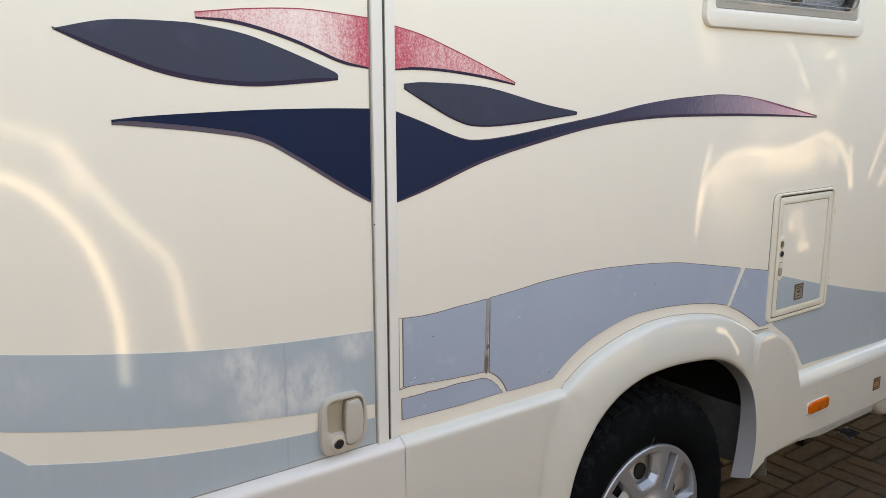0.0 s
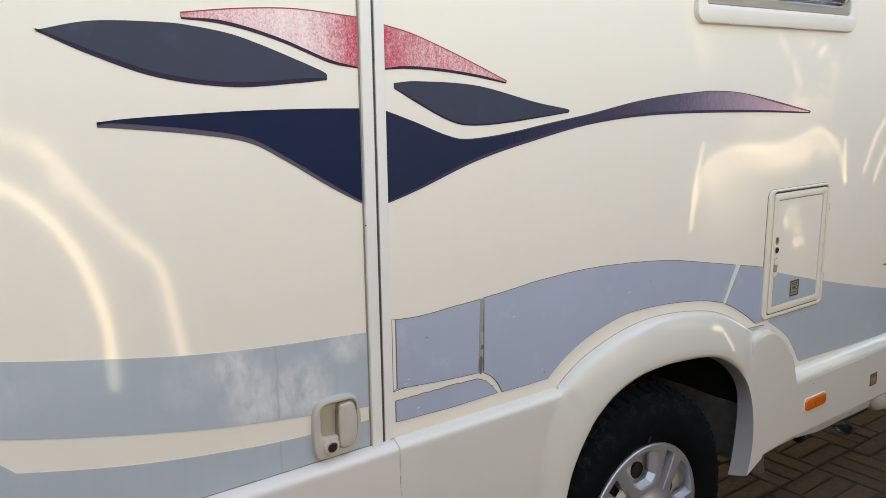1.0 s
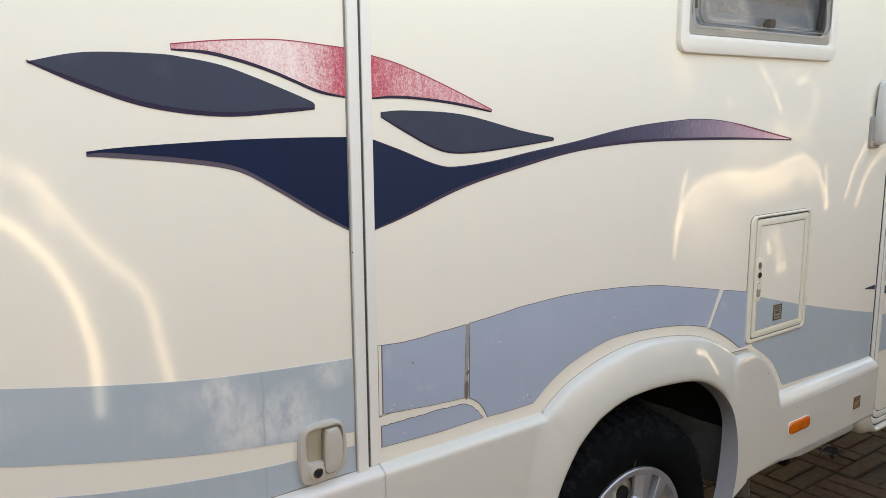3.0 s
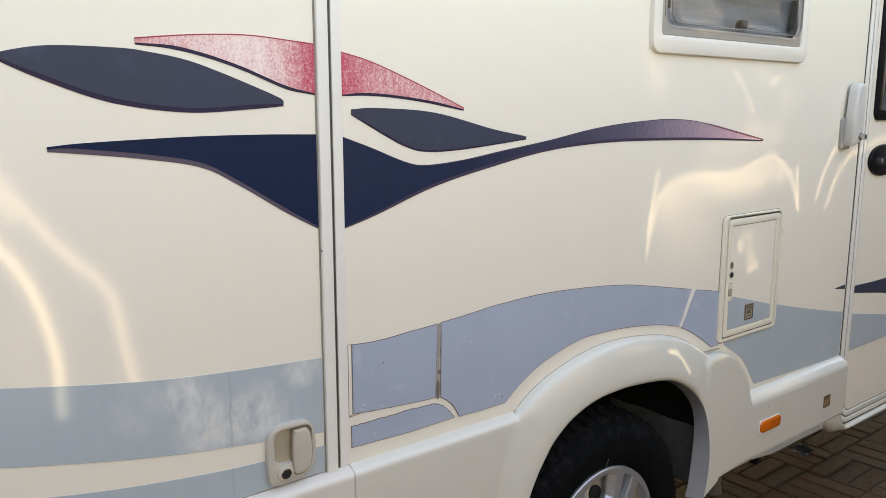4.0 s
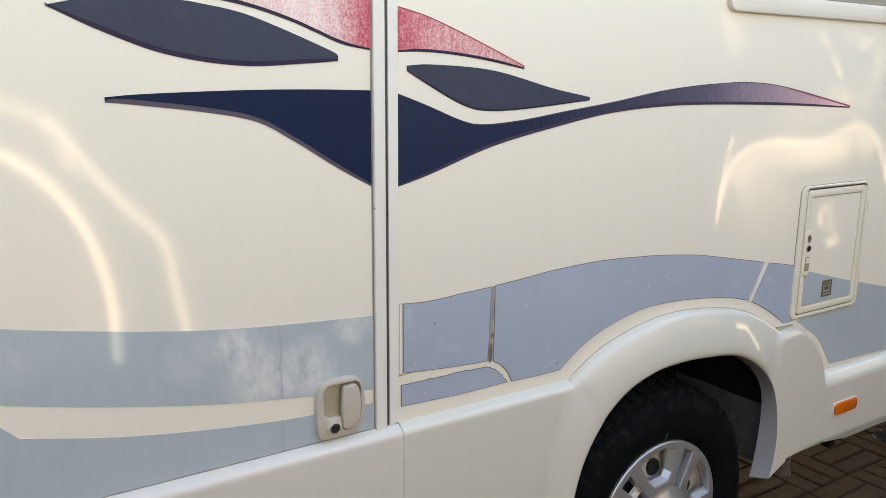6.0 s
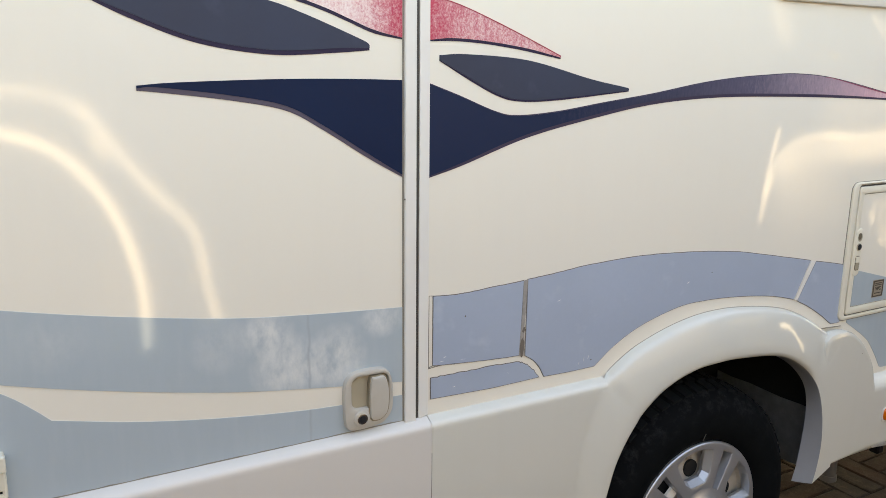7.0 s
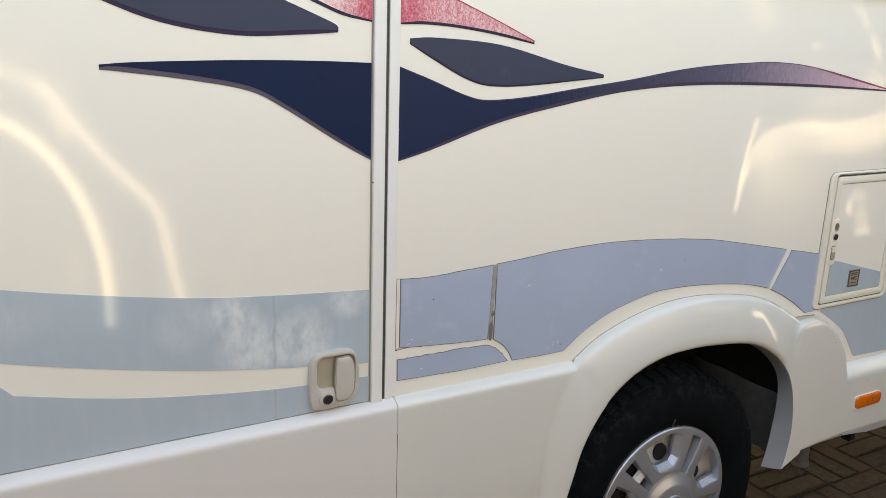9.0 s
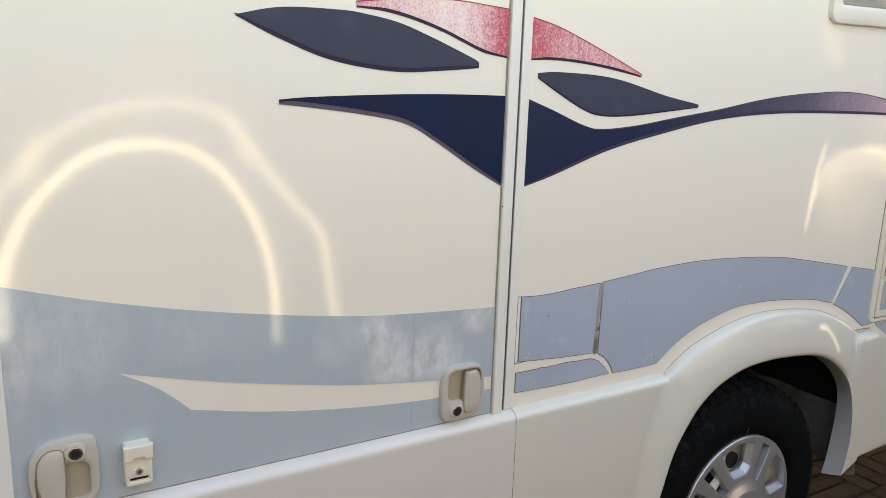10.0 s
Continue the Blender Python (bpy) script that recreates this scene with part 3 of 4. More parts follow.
stripe("leaf_stripe", [(0.6860, 1.4310), (0.740, 1.4335), (0.869, 1.425), (1.013, 1.393), (1.098, 1.378), (1.109, 1.375)],
       [(0.6860, 1.4215), (0.740, 1.3925), (0.800, 1.364), (0.850, 1.3525), (0.939, 1.354), (1.109, 1.3695)], M_SLATE, M_NAVY_EDGE, 0.0035, "small slate-blue leaf-shaped vinyl stripe")
stripe("wing_stripe", [(0.1985, 1.3800), (0.253, 1.3845), (0.400, 1.390), (0.520, 1.391), (0.6155, 1.3895)],
       [(0.1985, 1.3728), (0.225, 1.3705), (0.332, 1.358), (0.415, 1.342), (0.475, 1.311), (0.554, 1.262), (0.6155, 1.228)], M_NAVY, M_EDGE, 0.0075, "dark navy wing-shaped vinyl stripe")
stripe("tail_stripe", [(0.6655, 1.3835), (0.727, 1.362), (0.802, 1.334), (0.850, 1.3265), (0.939, 1.3325), (1.05, 1.348), (1.175, 1.3645), (1.300, 1.3845), (1.400, 1.396), (1.500, 1.403), (1.610, 1.4065), (1.753, 1.395), (2.028, 1.349)],
       [(0.6655, 1.223), (0.737, 1.243), (0.869, 1.286), (1.014, 1.317), (1.176, 1.344), (1.359, 1.3565), (1.567, 1.357), (1.808, 1.352), (2.028, 1.344)], M_TAIL, M_EDGE_TAIL, 0.0065, "navy vinyl stripe fading to mauve and pink", crown=0.0017)

tip = spline([(1.700, 1.4005), (1.753, 1.395), (2.028, 1.349)], 8)
part("stripe_edge", prism([(x, z + 0.0004) for x, z in tip] + [(x, z - 0.0004 - 0.0018 * min(1, (x - 1.70) / 0.15)) for x, z in tip[::-1]], -0.0021, 0.0), surface("faded_red_edge_vinyl", (0.33, 0.06, 0.12), 0.4, vary=0.2, scale=30), van)
band_top = spline([(-0.2015, 1.132), (-0.054, 1.090), (0.108, 1.054), (0.298, 1.022), (0.450, 1.007), (0.6155, 0.997)])
shark_top = spline([(-0.053, 0.981), (0.105, 0.939), (0.298, 0.898), (0.450, 0.876), (0.6155, 0.857)])
shark_bot = spline([(0.049, 0.903), (0.170, 0.875), (0.299, 0.854), (0.450, 0.838), (0.6155, 0.831)])
shark_nose = spline([(-0.053, 0.981), (-0.006, 0.953), (0.026, 0.926), (0.049, 0.903)])
part("blue_band", prism(band_top + shark_top[::-1] + shark_nose[1:] + shark_bot[1:] + [(0.6155, 0.76), (-0.2015, 0.76)], -0.0010, 0.002), M_BAND, van, "pale blue-grey vinyl band with chalky worn patches")


def patch(name, outline, fill=M_LAV, label="lavender-blue vinyl patch edged with brown dirt"):
    rim = part(name, prism(grown(outline, 0.0014), -0.0008, 0.002), M_DIRT, van, label)
    part("patch_face", prism(outline, -0.0018, 0.0), fill, rim)


def jagged(line, amount=0.00035, seed=3):
    rnd = random.Random(seed)
    return [(x + rnd.uniform(-amount, amount) * 0.5, z + rnd.uniform(-amount, amount)) for x, z in line]


patch("vinyl_patch", jagged(spline([(0.678, 1.008), (0.735, 1.0055), (0.812, 1.010), (0.874, 1.0135)])) + [(0.8715, 0.93)] + jagged(spline([(0.868, 0.864), (0.824, 0.866), (0.744, 0.871), (0.678, 0.877)]), seed=5))
arch_edge = spline([(1.678, 0.871), (1.611, 0.887), (1.541, 0.8975), (1.453, 0.906), (1.370, 0.909), (1.291, 0.905), (1.186, 0.879), (1.114, 0.846), (1.060, 0.808)])
patch("vinyl_patch", jagged(spline([(0.885, 1.015), (0.952, 1.020), (1.029, 1.027), (1.150, 1.0315), (1.287, 1.027), (1.468, 1.010), (1.724, 0.963)])) + arch_edge + [(0.990, 0.8075), (0.932, 0.809)] + spline([(0.930, 0.812), (0.920, 0.830), (0.904, 0.848), (0.884, 0.861)]))
patch("vinyl_patch", spline([(1.748, 0.958), (1.800, 0.949), (1.856, 0.938)]) + [(1.868, 0.785), (1.835, 0.785)] + spline([(1.833, 0.786), (1.791, 0.814), (1.736, 0.845), (1.692, 0.865)]))
patch("vinyl_patch", jagged(spline([(0.674, 0.852), (0.731, 0.852), (0.810, 0.852), (0.862, 0.850), (0.886, 0.842), (0.905, 0.826), (0.918, 0.810)]), 0.0010) + [(0.809, 0.808), (0.674, 0.812)])
part("white_tape", prism([(1.727, 0.963), (1.745, 0.959), (1.690, 0.866), (1.681, 0.869)], -0.0022, 0.002), M_TRIM, van, "thin white tape between the vinyl patches")
part("grimy_gap", prism(jagged(spline([(0.875, 1.014), (0.8735, 0.95), (0.8705, 0.90), (0.869, 0.862)], 5), 0.001) + jagged(spline([(0.883, 0.860), (0.8805, 0.91), (0.8825, 0.96), (0.885, 1.015)], 5), 0.001, 8), -0.0012, 0.002), surface("pale_gap_grime", (0.40, 0.375, 0.345), 0.8, vary=0.35, scale=90, wear=(0.18, 0.155, 0.135)), van, "grimy gap between two vinyl patches")
part("pencil_line", prism([(0.6690, 1.0105), (0.6780, 1.0098), (0.6780, 1.0090), (0.6698, 1.0096), (0.6692, 0.8735), (0.6780, 0.8768), (0.6780, 0.8760), (0.6684, 0.8724)], -0.0007, 0.002), M_DIRT, van)
c = spline([(0.664, 0.8715), (0.68, 0.8735), (0.70, 0.8745), (0.725, 0.8718)], 8)
part("dirt_line", prism(jagged(c, 0.0004) + [(x, z - 0.0012) for x, z in c[::-1]], -0.0007, 0.002), M_DIRT, van)
for x, z, w, h, seed in ((0.8785, 0.915, 0.0030, 0.006, 2), (0.8755, 0.879, 0.0042, 0.020, 5)):
    part("grime_blot", prism(jagged(disc(x, z, w, h, 18), 0.0016, seed), -0.0016, 0.002), M_DIRT, van)

part("blue_band", prism(spline([(1.90, 0.925), (2.15, 0.859), (2.336, 0.816), (2.526, 0.776), (2.608, 0.7605)]) + [(2.606, 0.606)] + [(2.076, 0.624)] + spline([(2.070, 0.628), (2.030, 0.682), (1.990, 0.722), (1.90, 0.778)]), -0.0010, 0.002), M_BAND_F, van, "pale blue-grey vinyl band")
part("spear_tip", prism([(2.540, 0.851), (2.606, 0.8545), (2.606, 0.839), (2.540, 0.8485)], -0.0012, 0.002), M_SLATE, van, "slate-blue tip of a vinyl stripe")


# ---- skirts and the wheel arch ----
def skirt(name, x0, x1, top, bottom, out, label="", step=0.05, fall=0.0):
    prof = [(0.004, top + 0.004), (-0.005, top + 0.0015), (-out * 0.74, top - 0.0045 - fall * 0.75), (-out * 0.91, top - 0.0075 - fall), (-out, top - 0.0140 - fall), (-out, top - 0.020 - fall), (-out, top * 0.7 + bottom * 0.3), (-out, (top + bottom) / 2), (-out, bottom + 0.05), (-out + 0.006, bottom + 0.012), (-out + 0.018, bottom), (0.02, bottom + 0.002), (0.03, bottom + 0.03)]
    n = max(2, int((x1 - x0) / step))
    xs = [x0 + (x1 - x0) * i / n for i in range(n + 1)]
    rows = [[(x, y, z) for y, z in prof] for x in xs]
    bm = grid_mesh(rows)
    bmesh.ops.recalc_face_normals(bm, faces=bm.faces[:])
    return part(name, bm, M_SKIRT_REAR if name == "rear_skirt" else M_SKIRT, van, label, smooth=True, sharp=60)


skirt("rear_skirt", TAIL, 0.6655, 0.7775, 0.36, 0.0225, "glossy white lower skirt panel")
skirt("middle_skirt", 0.6664, 1.084, 0.7775, 0.36, 0.0225, "glossy white lower skirt panel")
skirt("front_skirt", 1.93, 2.606, 0.606, 0.392, 0.0350, "glossy white lower skirt panel with marker lamp", fall=0.010)

N = 110
outer = spline([(1.000, 0.36), (1.005, 0.50), (1.018, 0.64)], 6)[:-1] + spline([(1.018, 0.64), (1.045, 0.725), (1.083, 0.776), (1.148, 0.821), (1.215, 0.848), (1.294, 0.869), (1.377, 0.880), (1.470, 0.879), (1.582, 0.865), (1.664, 0.845), (1.740, 0.811), (1.795, 0.775), (1.835, 0.73), (1.860, 0.66), (1.870, 0.56), (1.866, 0.46), (1.852, 0.397)], 8)
inner = spline([(1.038, 0.36), (1.061, 0.440), (1.083, 0.515), (1.106, 0.590), (1.142, 0.653), (1.183, 0.698), (1.242, 0.737), (1.320, 0.761), (1.400, 0.767), (1.470, 0.765), (1.579, 0.753), (1.650, 0.731), (1.720, 0.686), (1.766, 0.630), (1.792, 0.560), (1.803, 0.480), (1.797, 0.412), (1.785, 0.366)], 8)
A, B = resample(outer, N), resample(inner, N)


def ease(a, b, v):
    v = max(0.0, min(1.0, (v - a) / (b - a)))
    return v * v * (3 - 2 * v)


def shoulder(z):
    """How far the skirt stands out at this height, as a share of its full depth."""
    steps = ((0.7815, 0.0), (0.779, 0.22), (0.773, 0.74), (0.770, 0.91), (0.7635, 1.0))
    for (za, a), (zb, b) in zip(steps, steps[1:]):
        if z > zb:
            return a + (b - a) * max(0.0, (za - z) / (za - zb))
    return 1.0


rows, lips = [], []
for i in range(N):
    first = A[i].x < 1.4
    left = shoulder(A[i].y) if first else 0.0
    right = 0.0 if first else ease(0.800, 0.740, A[i].y)
    side = max(left, right)
    y0 = -(0.0229 * left + 0.0368 * right) + 0.001 * (1 - side)
    row = []
    for v, h, soft in ((0, 0.0, 0.0), (0.012, 0.20, 0.001), (0.028, 0.38, 0.004), (0.048, 0.49, 0.011), (0.075, 0.56, 0.024), (0.12, 0.63, 0.06), (0.20, 0.71, 0.15), (0.32, 0.80, 0.32), (0.5, 0.90, 0.62), (0.72, 0.98, 0.90), (0.90, 1.02, 1.0), (0.97, 0.97, 0.95), (1.0, 0.86, 0.84)):
        h = h * (1 - side) + soft * side
        p = A[i].lerp(B[i], v)
        y = y0 + (-0.040 + 0.0029 * right - y0) * h
        row.append((p.x, y, p.y))
    rows.append(row)
    d = (B[i] - A[i]).normalized()
    edge = row[-1]
    deep = 0.0 if first else 0.026 * ease(0.64, 0.44, B[i].y)
    lips.append([edge] + [((B[i] + d * k).x - deep * f, edge[1] + dy, (B[i] + d * k).y) for dy, k, f in ((0.004, 0.002, 0.04), (0.014, 0.004, 0.35), (0.038, 0.006, 1.0))])
bm = grid_mesh(rows)
bmesh.ops.recalc_face_normals(bm, faces=bm.faces[:])
part("wheel_arch", bm, M_SKIRT, van, "glossy white moulded wheel arch", smooth=True, sharp=60)
bm = grid_mesh(lips)
bmesh.ops.recalc_face_normals(bm, faces=bm.faces[:])
# inner lip coloured a darker, bluer grey than the arch face
part("arch_lip", bm, surface("lip_grey", (0.265, 0.282, 0.31), 0.6, vary=0.08, scale=9), van, "dull grey inner lip of the wheel arch", smooth=True, sharp=60)
c = [A[i] for i in range(N) if A[i].y > 0.785 and A[i].x < 1.74]
part("crest_joint", prism([(p.x - 0.0003, p.y + 0.0010) for p in c] + [(p.x, p.y - 0.0006) for p in c[::-1]], -0.0008, 0.002), M_JOINT, van)
block = [(1.822, 0.398), (1.838, 0.46), (1.825, 0.56), (1.80, 0.62), (1.783, 0.67)] + spline([(1.777, 0.705), (1.779, 0.740), (1.786, 0.758), (1.802, 0.769), (1.835, 0.772), (1.868, 0.768), (1.905, 0.750), (1.945, 0.715), (1.985, 0.662), (2.005, 0.610)]) + [(2.014, 0.586), (2.30, 0.586), (2.604, 0.586), (2.604, 0.410), (2.30, 0.409), (2.006, 0.410), (1.95, 0.406)]
part("arch_block", prism(block, -0.0365, -0.012, bevel=0.009, hold=True), M_SKIRT, van, "glossy white moulded panel ahead of the wheel", smooth=True, sharp=24)
part("block_joint", prism(spline([(1.770, 0.7745), (1.795, 0.777), (1.82, 0.777), (1.876, 0.774)]) + spline([(1.876, 0.7725), (1.82, 0.7757), (1.795, 0.7757), (1.770, 0.773)]), -0.003, 0.0), M_GROOVE, van)

# grey strip: weathering, plus the shade of the turned-under edge put into colour
c = [(2.03 + 0.43 * i / 40, 0.4120 + 0.0007 * math.sin(i * 0.31)) for i in range(41)]
part("skirt_edge", prism(jagged(c, 0.0012, 21) + [(x, z - 0.015 * min(1, 0.15 + (x - 2.03) * 8)) for x, z in c[::-1]], -0.0373, -0.015), surface("weathered_shaded_edge", (0.36, 0.345, 0.315), 0.7, vary=0.2, scale=25), van, "weathered grey lower edge of the skirt with its underside shade painted in")
part("dirt_line", prism(jagged([(TAIL + 0.05 + (0.665 - TAIL - 0.05) * i / 160, 0.7822) for i in range(161)], 0.0007, 31) + [(0.615, 0.7805), (TAIL + 0.05, 0.7805)], -0.0014, 0.002), M_GROOVE, van)

# wheelhouse, flap and pipe
liner = resample(spline([(1.02, 0.30), (1.05, 0.55), (1.15, 0.70), (1.42, 0.79), (1.66, 0.75), (1.82, 0.62), (1.86, 0.385)]), 40)
bm = grid_mesh([[(p.x, y, p.y) for p in liner] for y in (0.03, 0.12, 0.22, 0.34)])
part("wheelhouse", bm, M_LINER, van, "black wheelhouse liner", smooth=True)
part("wheelhouse_back", prism([(p.x, p.y) for p in liner], 0.34, 0.345), M_LINER, van)
flap = [[(1.835 + 0.018 * math.sin(9 * z) + 0.004 * math.sin(40 * y), y, z) for y in (0.014, 0.05, 0.10, 0.15, 0.21, 0.27, 0.33)] for z in (0.366, 0.38, 0.41, 0.45, 0.50, 0.548)]
bm = grid_mesh(flap)
bmesh.ops.solidify(bm, geom=bm.faces[:], thickness=0.006)
part("mud_flap", bm, M_FLAP, van, "muddy grey splash guard in the wheelhouse", smooth=True)
pipe = bmesh.new()
bmesh.ops.create_cone(pipe, cap_ends=True, segments=24, radius1=0.022, radius2=0.020, depth=0.30, matrix=pose(2.140, 0.15, 0.355))
bmesh.ops.create_cone(pipe, cap_ends=True, segments=24, radius1=0.026, radius2=0.025, depth=0.016, matrix=pose(2.140, 0.15, 0.206))
part("drain_pipe", pipe, surface("grey_pipe_plastic", (0.13, 0.125, 0.12), 0.6), van, "grey plastic drain pipe", smooth=True)
clip = box(2.16, 0.02, 0.33, 2.19, 0.05, 0.40, 0.006)
part("pipe_bracket", clip, M_BLACK, van)

# ---- wheel ----
WX, WY, WZ, WR = 1.425, 0.022, 0.334, 0.336
tyre = part("tyre", lathe([(0.196, 0.05), (0.199, 0.038), (0.206, 0.022), (0.222, 0.012), (0.246, 0.005), (0.275, 0.005), (0.298, 0.010), (0.300, 0.0125), (0.309, 0.016), (0.322, 0.028), (0.331, 0.042), (WR, 0.062), (WR, 0.19), (0.325, 0.225), (0.29, 0.245), (0.20, 0.24)], WX, WZ, 120), M_TYRE, van, "worn black tyre", smooth=True, sharp=55)
tyre.name = "wheel"
lug = bmesh.new()
for k in range(56):
    a = 2 * math.pi * k / 56
    for y0, y1, r0, r1, tw in ((0.036, 0.078, 0.322, 0.341, 0.0), (0.088, 0.125, 0.330, 0.342, 0.05), (0.135, 0.175, 0.330, 0.342, 0.0)):
        made = bmesh.ops.create_cube(lug, size=1, matrix=Matrix.Translation((WX, 0, WZ)) @ Matrix.Rotation(-(a + tw), 4, "Y") @ Matrix.Translation(((r0 + r1) / 2, (y0 + y1) / 2, 0)) @ Matrix.Diagonal((r1 - r0, y1 - y0, 0.026, 1)))
        for v in made["verts"]:
            if y0 < 0.05 and v.co.y < 0.04:
                d = Vector((v.co.x - WX, 0, v.co.z - WZ))
                v.co -= d.normalized() * 0.008 if d.length > 0.335 else Vector()
tagged(part("tread", lug, M_TREAD, tyre), "black tread blocks")
steel = lathe([(0.20, 0.042), (0.19, 0.044), (0.185, 0.052), (0.17, 0.054), (0.12, 0.046), (0.06, 0.042), (0.002, 0.042)], WX, WZ, 48)
part("steel_rim", steel, M_STEEL, tyre, "rusty steel wheel behind the cover", smooth=True)
for k in range(10):
    a = radians(91 + 36 * k)
    part("rim_hole", prism(disc(WX + 0.128 * math.cos(a), WZ + 0.128 * math.sin(a), 0.031 if k % 2 else 0.022, n=18), 0.0445, 0.07), M_HOLE, tyre)


def polar(r, deg):
    return (WX + r * math.cos(radians(deg)), WZ + r * math.sin(radians(deg)))


def dished(bm, rim, rise):
    """The cover swells towards its hub."""
    for v in bm.verts:
        v.co.y += rim - rise * (1 - min(1, math.hypot(v.co.x - WX, v.co.z - WZ) / 0.2))
    return bm


cover_holes, window_holes = [], []
for k in range(5):
    a, s = 97 + 72 * k, 133 + 72 * k
    window_holes.append([polar(0.185, a + 18.5), polar(0.189, a + 9), polar(0.190, a), polar(0.189, a - 9), polar(0.185, a - 18.5), polar(0.126, a - 18), polar(0.106, a - 12), polar(0.106, a + 12), polar(0.126, a + 18)])
    cover_holes.append([polar(0.187, s + 5.4), polar(0.187, s - 5.4), polar(0.086, s - 6.4), polar(0.086, s + 6.4)])
bm = prism(disc(WX, WZ, 0.203, n=72), 0.000, 0.006, window_holes + cover_holes, bevel=0.0025)
bmesh.ops.subdivide_edges(bm, edges=[e for e in bm.edges if e.calc_length() > 0.02], cuts=3, use_grid_fill=True)
bmesh.ops.triangulate(bm, faces=bm.faces[:])
part("hubcap", dished(bm, 0.015, 0.020), M_SILVER, tyre, "silver ten-spoke plastic hubcap", smooth=True, sharp=30)
for hole in window_holes + cover_holes:
    mouth, rear = grown(hole, 0.0006), grown(hole, -0.0085 if len(hole) > 4 else -0.0022)
    if len(hole) > 4:
        rear[:5] = [polar(0.1865, math.degrees(math.atan2(z - WZ, x - WX))) for x, z in rear[:5]]
    bm = grid_mesh([[(x, 0.0015, z) for x, z in mouth], [(x, 0.018, z) for x, z in rear], [(x, 0.026, z) for x, z in rear]], True)
    bmesh.ops.recalc_face_normals(bm, faces=bm.faces[:])
    part("window_wall", dished(bm, 0.015, 0.020), M_SILVER, tyre)
part("hubcap_rim", lathe([(0.2000, 0.0152), (0.2022, 0.0156), (0.2042, 0.0178), (0.2050, 0.0215), (0.2052, 0.028), (0.195, 0.040)], WX, WZ, 72), M_SILVER, tyre, smooth=True, sharp=25)
# small white plate behind one hubcap slot
part("slot_white_piece", prism([polar(0.138, 138.0), polar(0.138, 128.0), polar(0.114, 127.6), polar(0.114, 138.4)], 0.020, 0.028), M_TRIM, tyre, "bright white piece behind a slot")
part("hub_boss", lathe([(0.092, 0.003), (0.086, 0.0015), (0.078, -0.0015), (0.068, -0.0100), (0.062, -0.0122), (0.038, -0.0130), (0.0365, -0.0165), (0.033, -0.0165), (0.0315, -0.0130), (0.012, -0.0128), (0.002, -0.0145)], WX, WZ, 48), M_SILVER, tyre, "silver centre boss with ring", smooth=True, sharp=40)
part("scuff", prism([(1.4130, 0.5530), (1.4155, 0.5600), (1.4215, 0.5700), (1.4221, 0.5698), (1.4163, 0.5597), (1.4138, 0.5530)], 0.0042, 0.006), M_RENDER, tyre, "pale scuff on the sidewall")


# ---- handles, hatch, lamp and labels ----
def locker_handle(x, z, turn):
    base = part("locker_handle", prism(spline([(-0.047, -0.030), (-0.0475, 0.010), (-0.043, 0.040), (-0.026, 0.0525), (0.012, 0.0545), (0.035, 0.048), (0.045, 0.025), (0.047, -0.005), (0.043, -0.032), (0.026, -0.050), (0.0, -0.055), (-0.030, -0.055), (-0.043, -0.048), (-0.047, -0.030)], 5), -0.012, 0.004, [rounded(-0.033, -0.016, 0.037, 0.043, 0.014)], bevel=0.005), M_BEZEL, van, "grey-beige plastic locker handle with lock", at=pose(x, 0, z, 0, turn, 0), smooth=True)
    part("recess", prism(rounded(-0.034, -0.047, 0.038, 0.046, 0.012), -0.003, 0.004), M_RECESS, base)
    # brown plate round the paddle; the gap's shade is put into its colour
    part("paddle_gap", prism(grown(tidy(spline([(-0.001, -0.036), (-0.002, 0.0), (0.001, 0.037), (0.010, 0.041), (0.028, 0.040), (0.036, 0.02), (0.037, -0.005), (0.034, -0.028), (0.022, -0.041), (0.006, -0.042), (-0.001, -0.036)], 4)), 0.0006), -0.0124, -0.002, bevel=0.0), M_SHADE, base)
    part("paddle", prism(grown(tidy(spline([(-0.001, -0.036), (-0.002, 0.0), (0.001, 0.037), (0.010, 0.041), (0.028, 0.040), (0.036, 0.02), (0.037, -0.005), (0.034, -0.028), (0.022, -0.041), (0.006, -0.042), (-0.001, -0.036)], 4)), -0.0012), -0.0168, -0.004, bevel=0.004), M_BEZEL, base, smooth=True)
    part("lock_boss", prism(disc(-0.016, -0.033, 0.0152), -0.016, -0.004, bevel=0.003), M_BEZEL, base, smooth=True)
    part("lock_barrel", prism(disc(-0.016, -0.033, 0.0098), -0.0172, -0.004, bevel=0.001), M_CHROME, base, "metal key lock")
    part("lock_core", prism(disc(-0.016, -0.033, 0.0066), -0.0178, -0.010), M_DGREY, base)
    part("key_slot", prism(rounded(-0.0168, -0.040, -0.0152, -0.026, 0.0007, 2), -0.0182, -0.012), M_DGREY, base)


locker_handle(0.547, 0.841, 0)
locker_handle(-0.135, 0.842, 180)

catch = part("door_catch", prism(rounded(-0.0545, 0.804, -0.0155, 0.871, 0.004, 3), -0.020, 0.002, [[(-0.048, 0.8128), (-0.022, 0.8128), (-0.022, 0.8172), (-0.048, 0.8172)]], bevel=0.003), M_CREAM, van, "cream plastic door catch with screw")
part("catch_flap", prism([(-0.0560, 0.8715), (-0.0140, 0.8715), (-0.0140, 0.848), (-0.026, 0.847), (-0.028, 0.852), (-0.042, 0.852), (-0.044, 0.847), (-0.0560, 0.848)], -0.0255, -0.018, bevel=0.002), M_CREAM, catch)
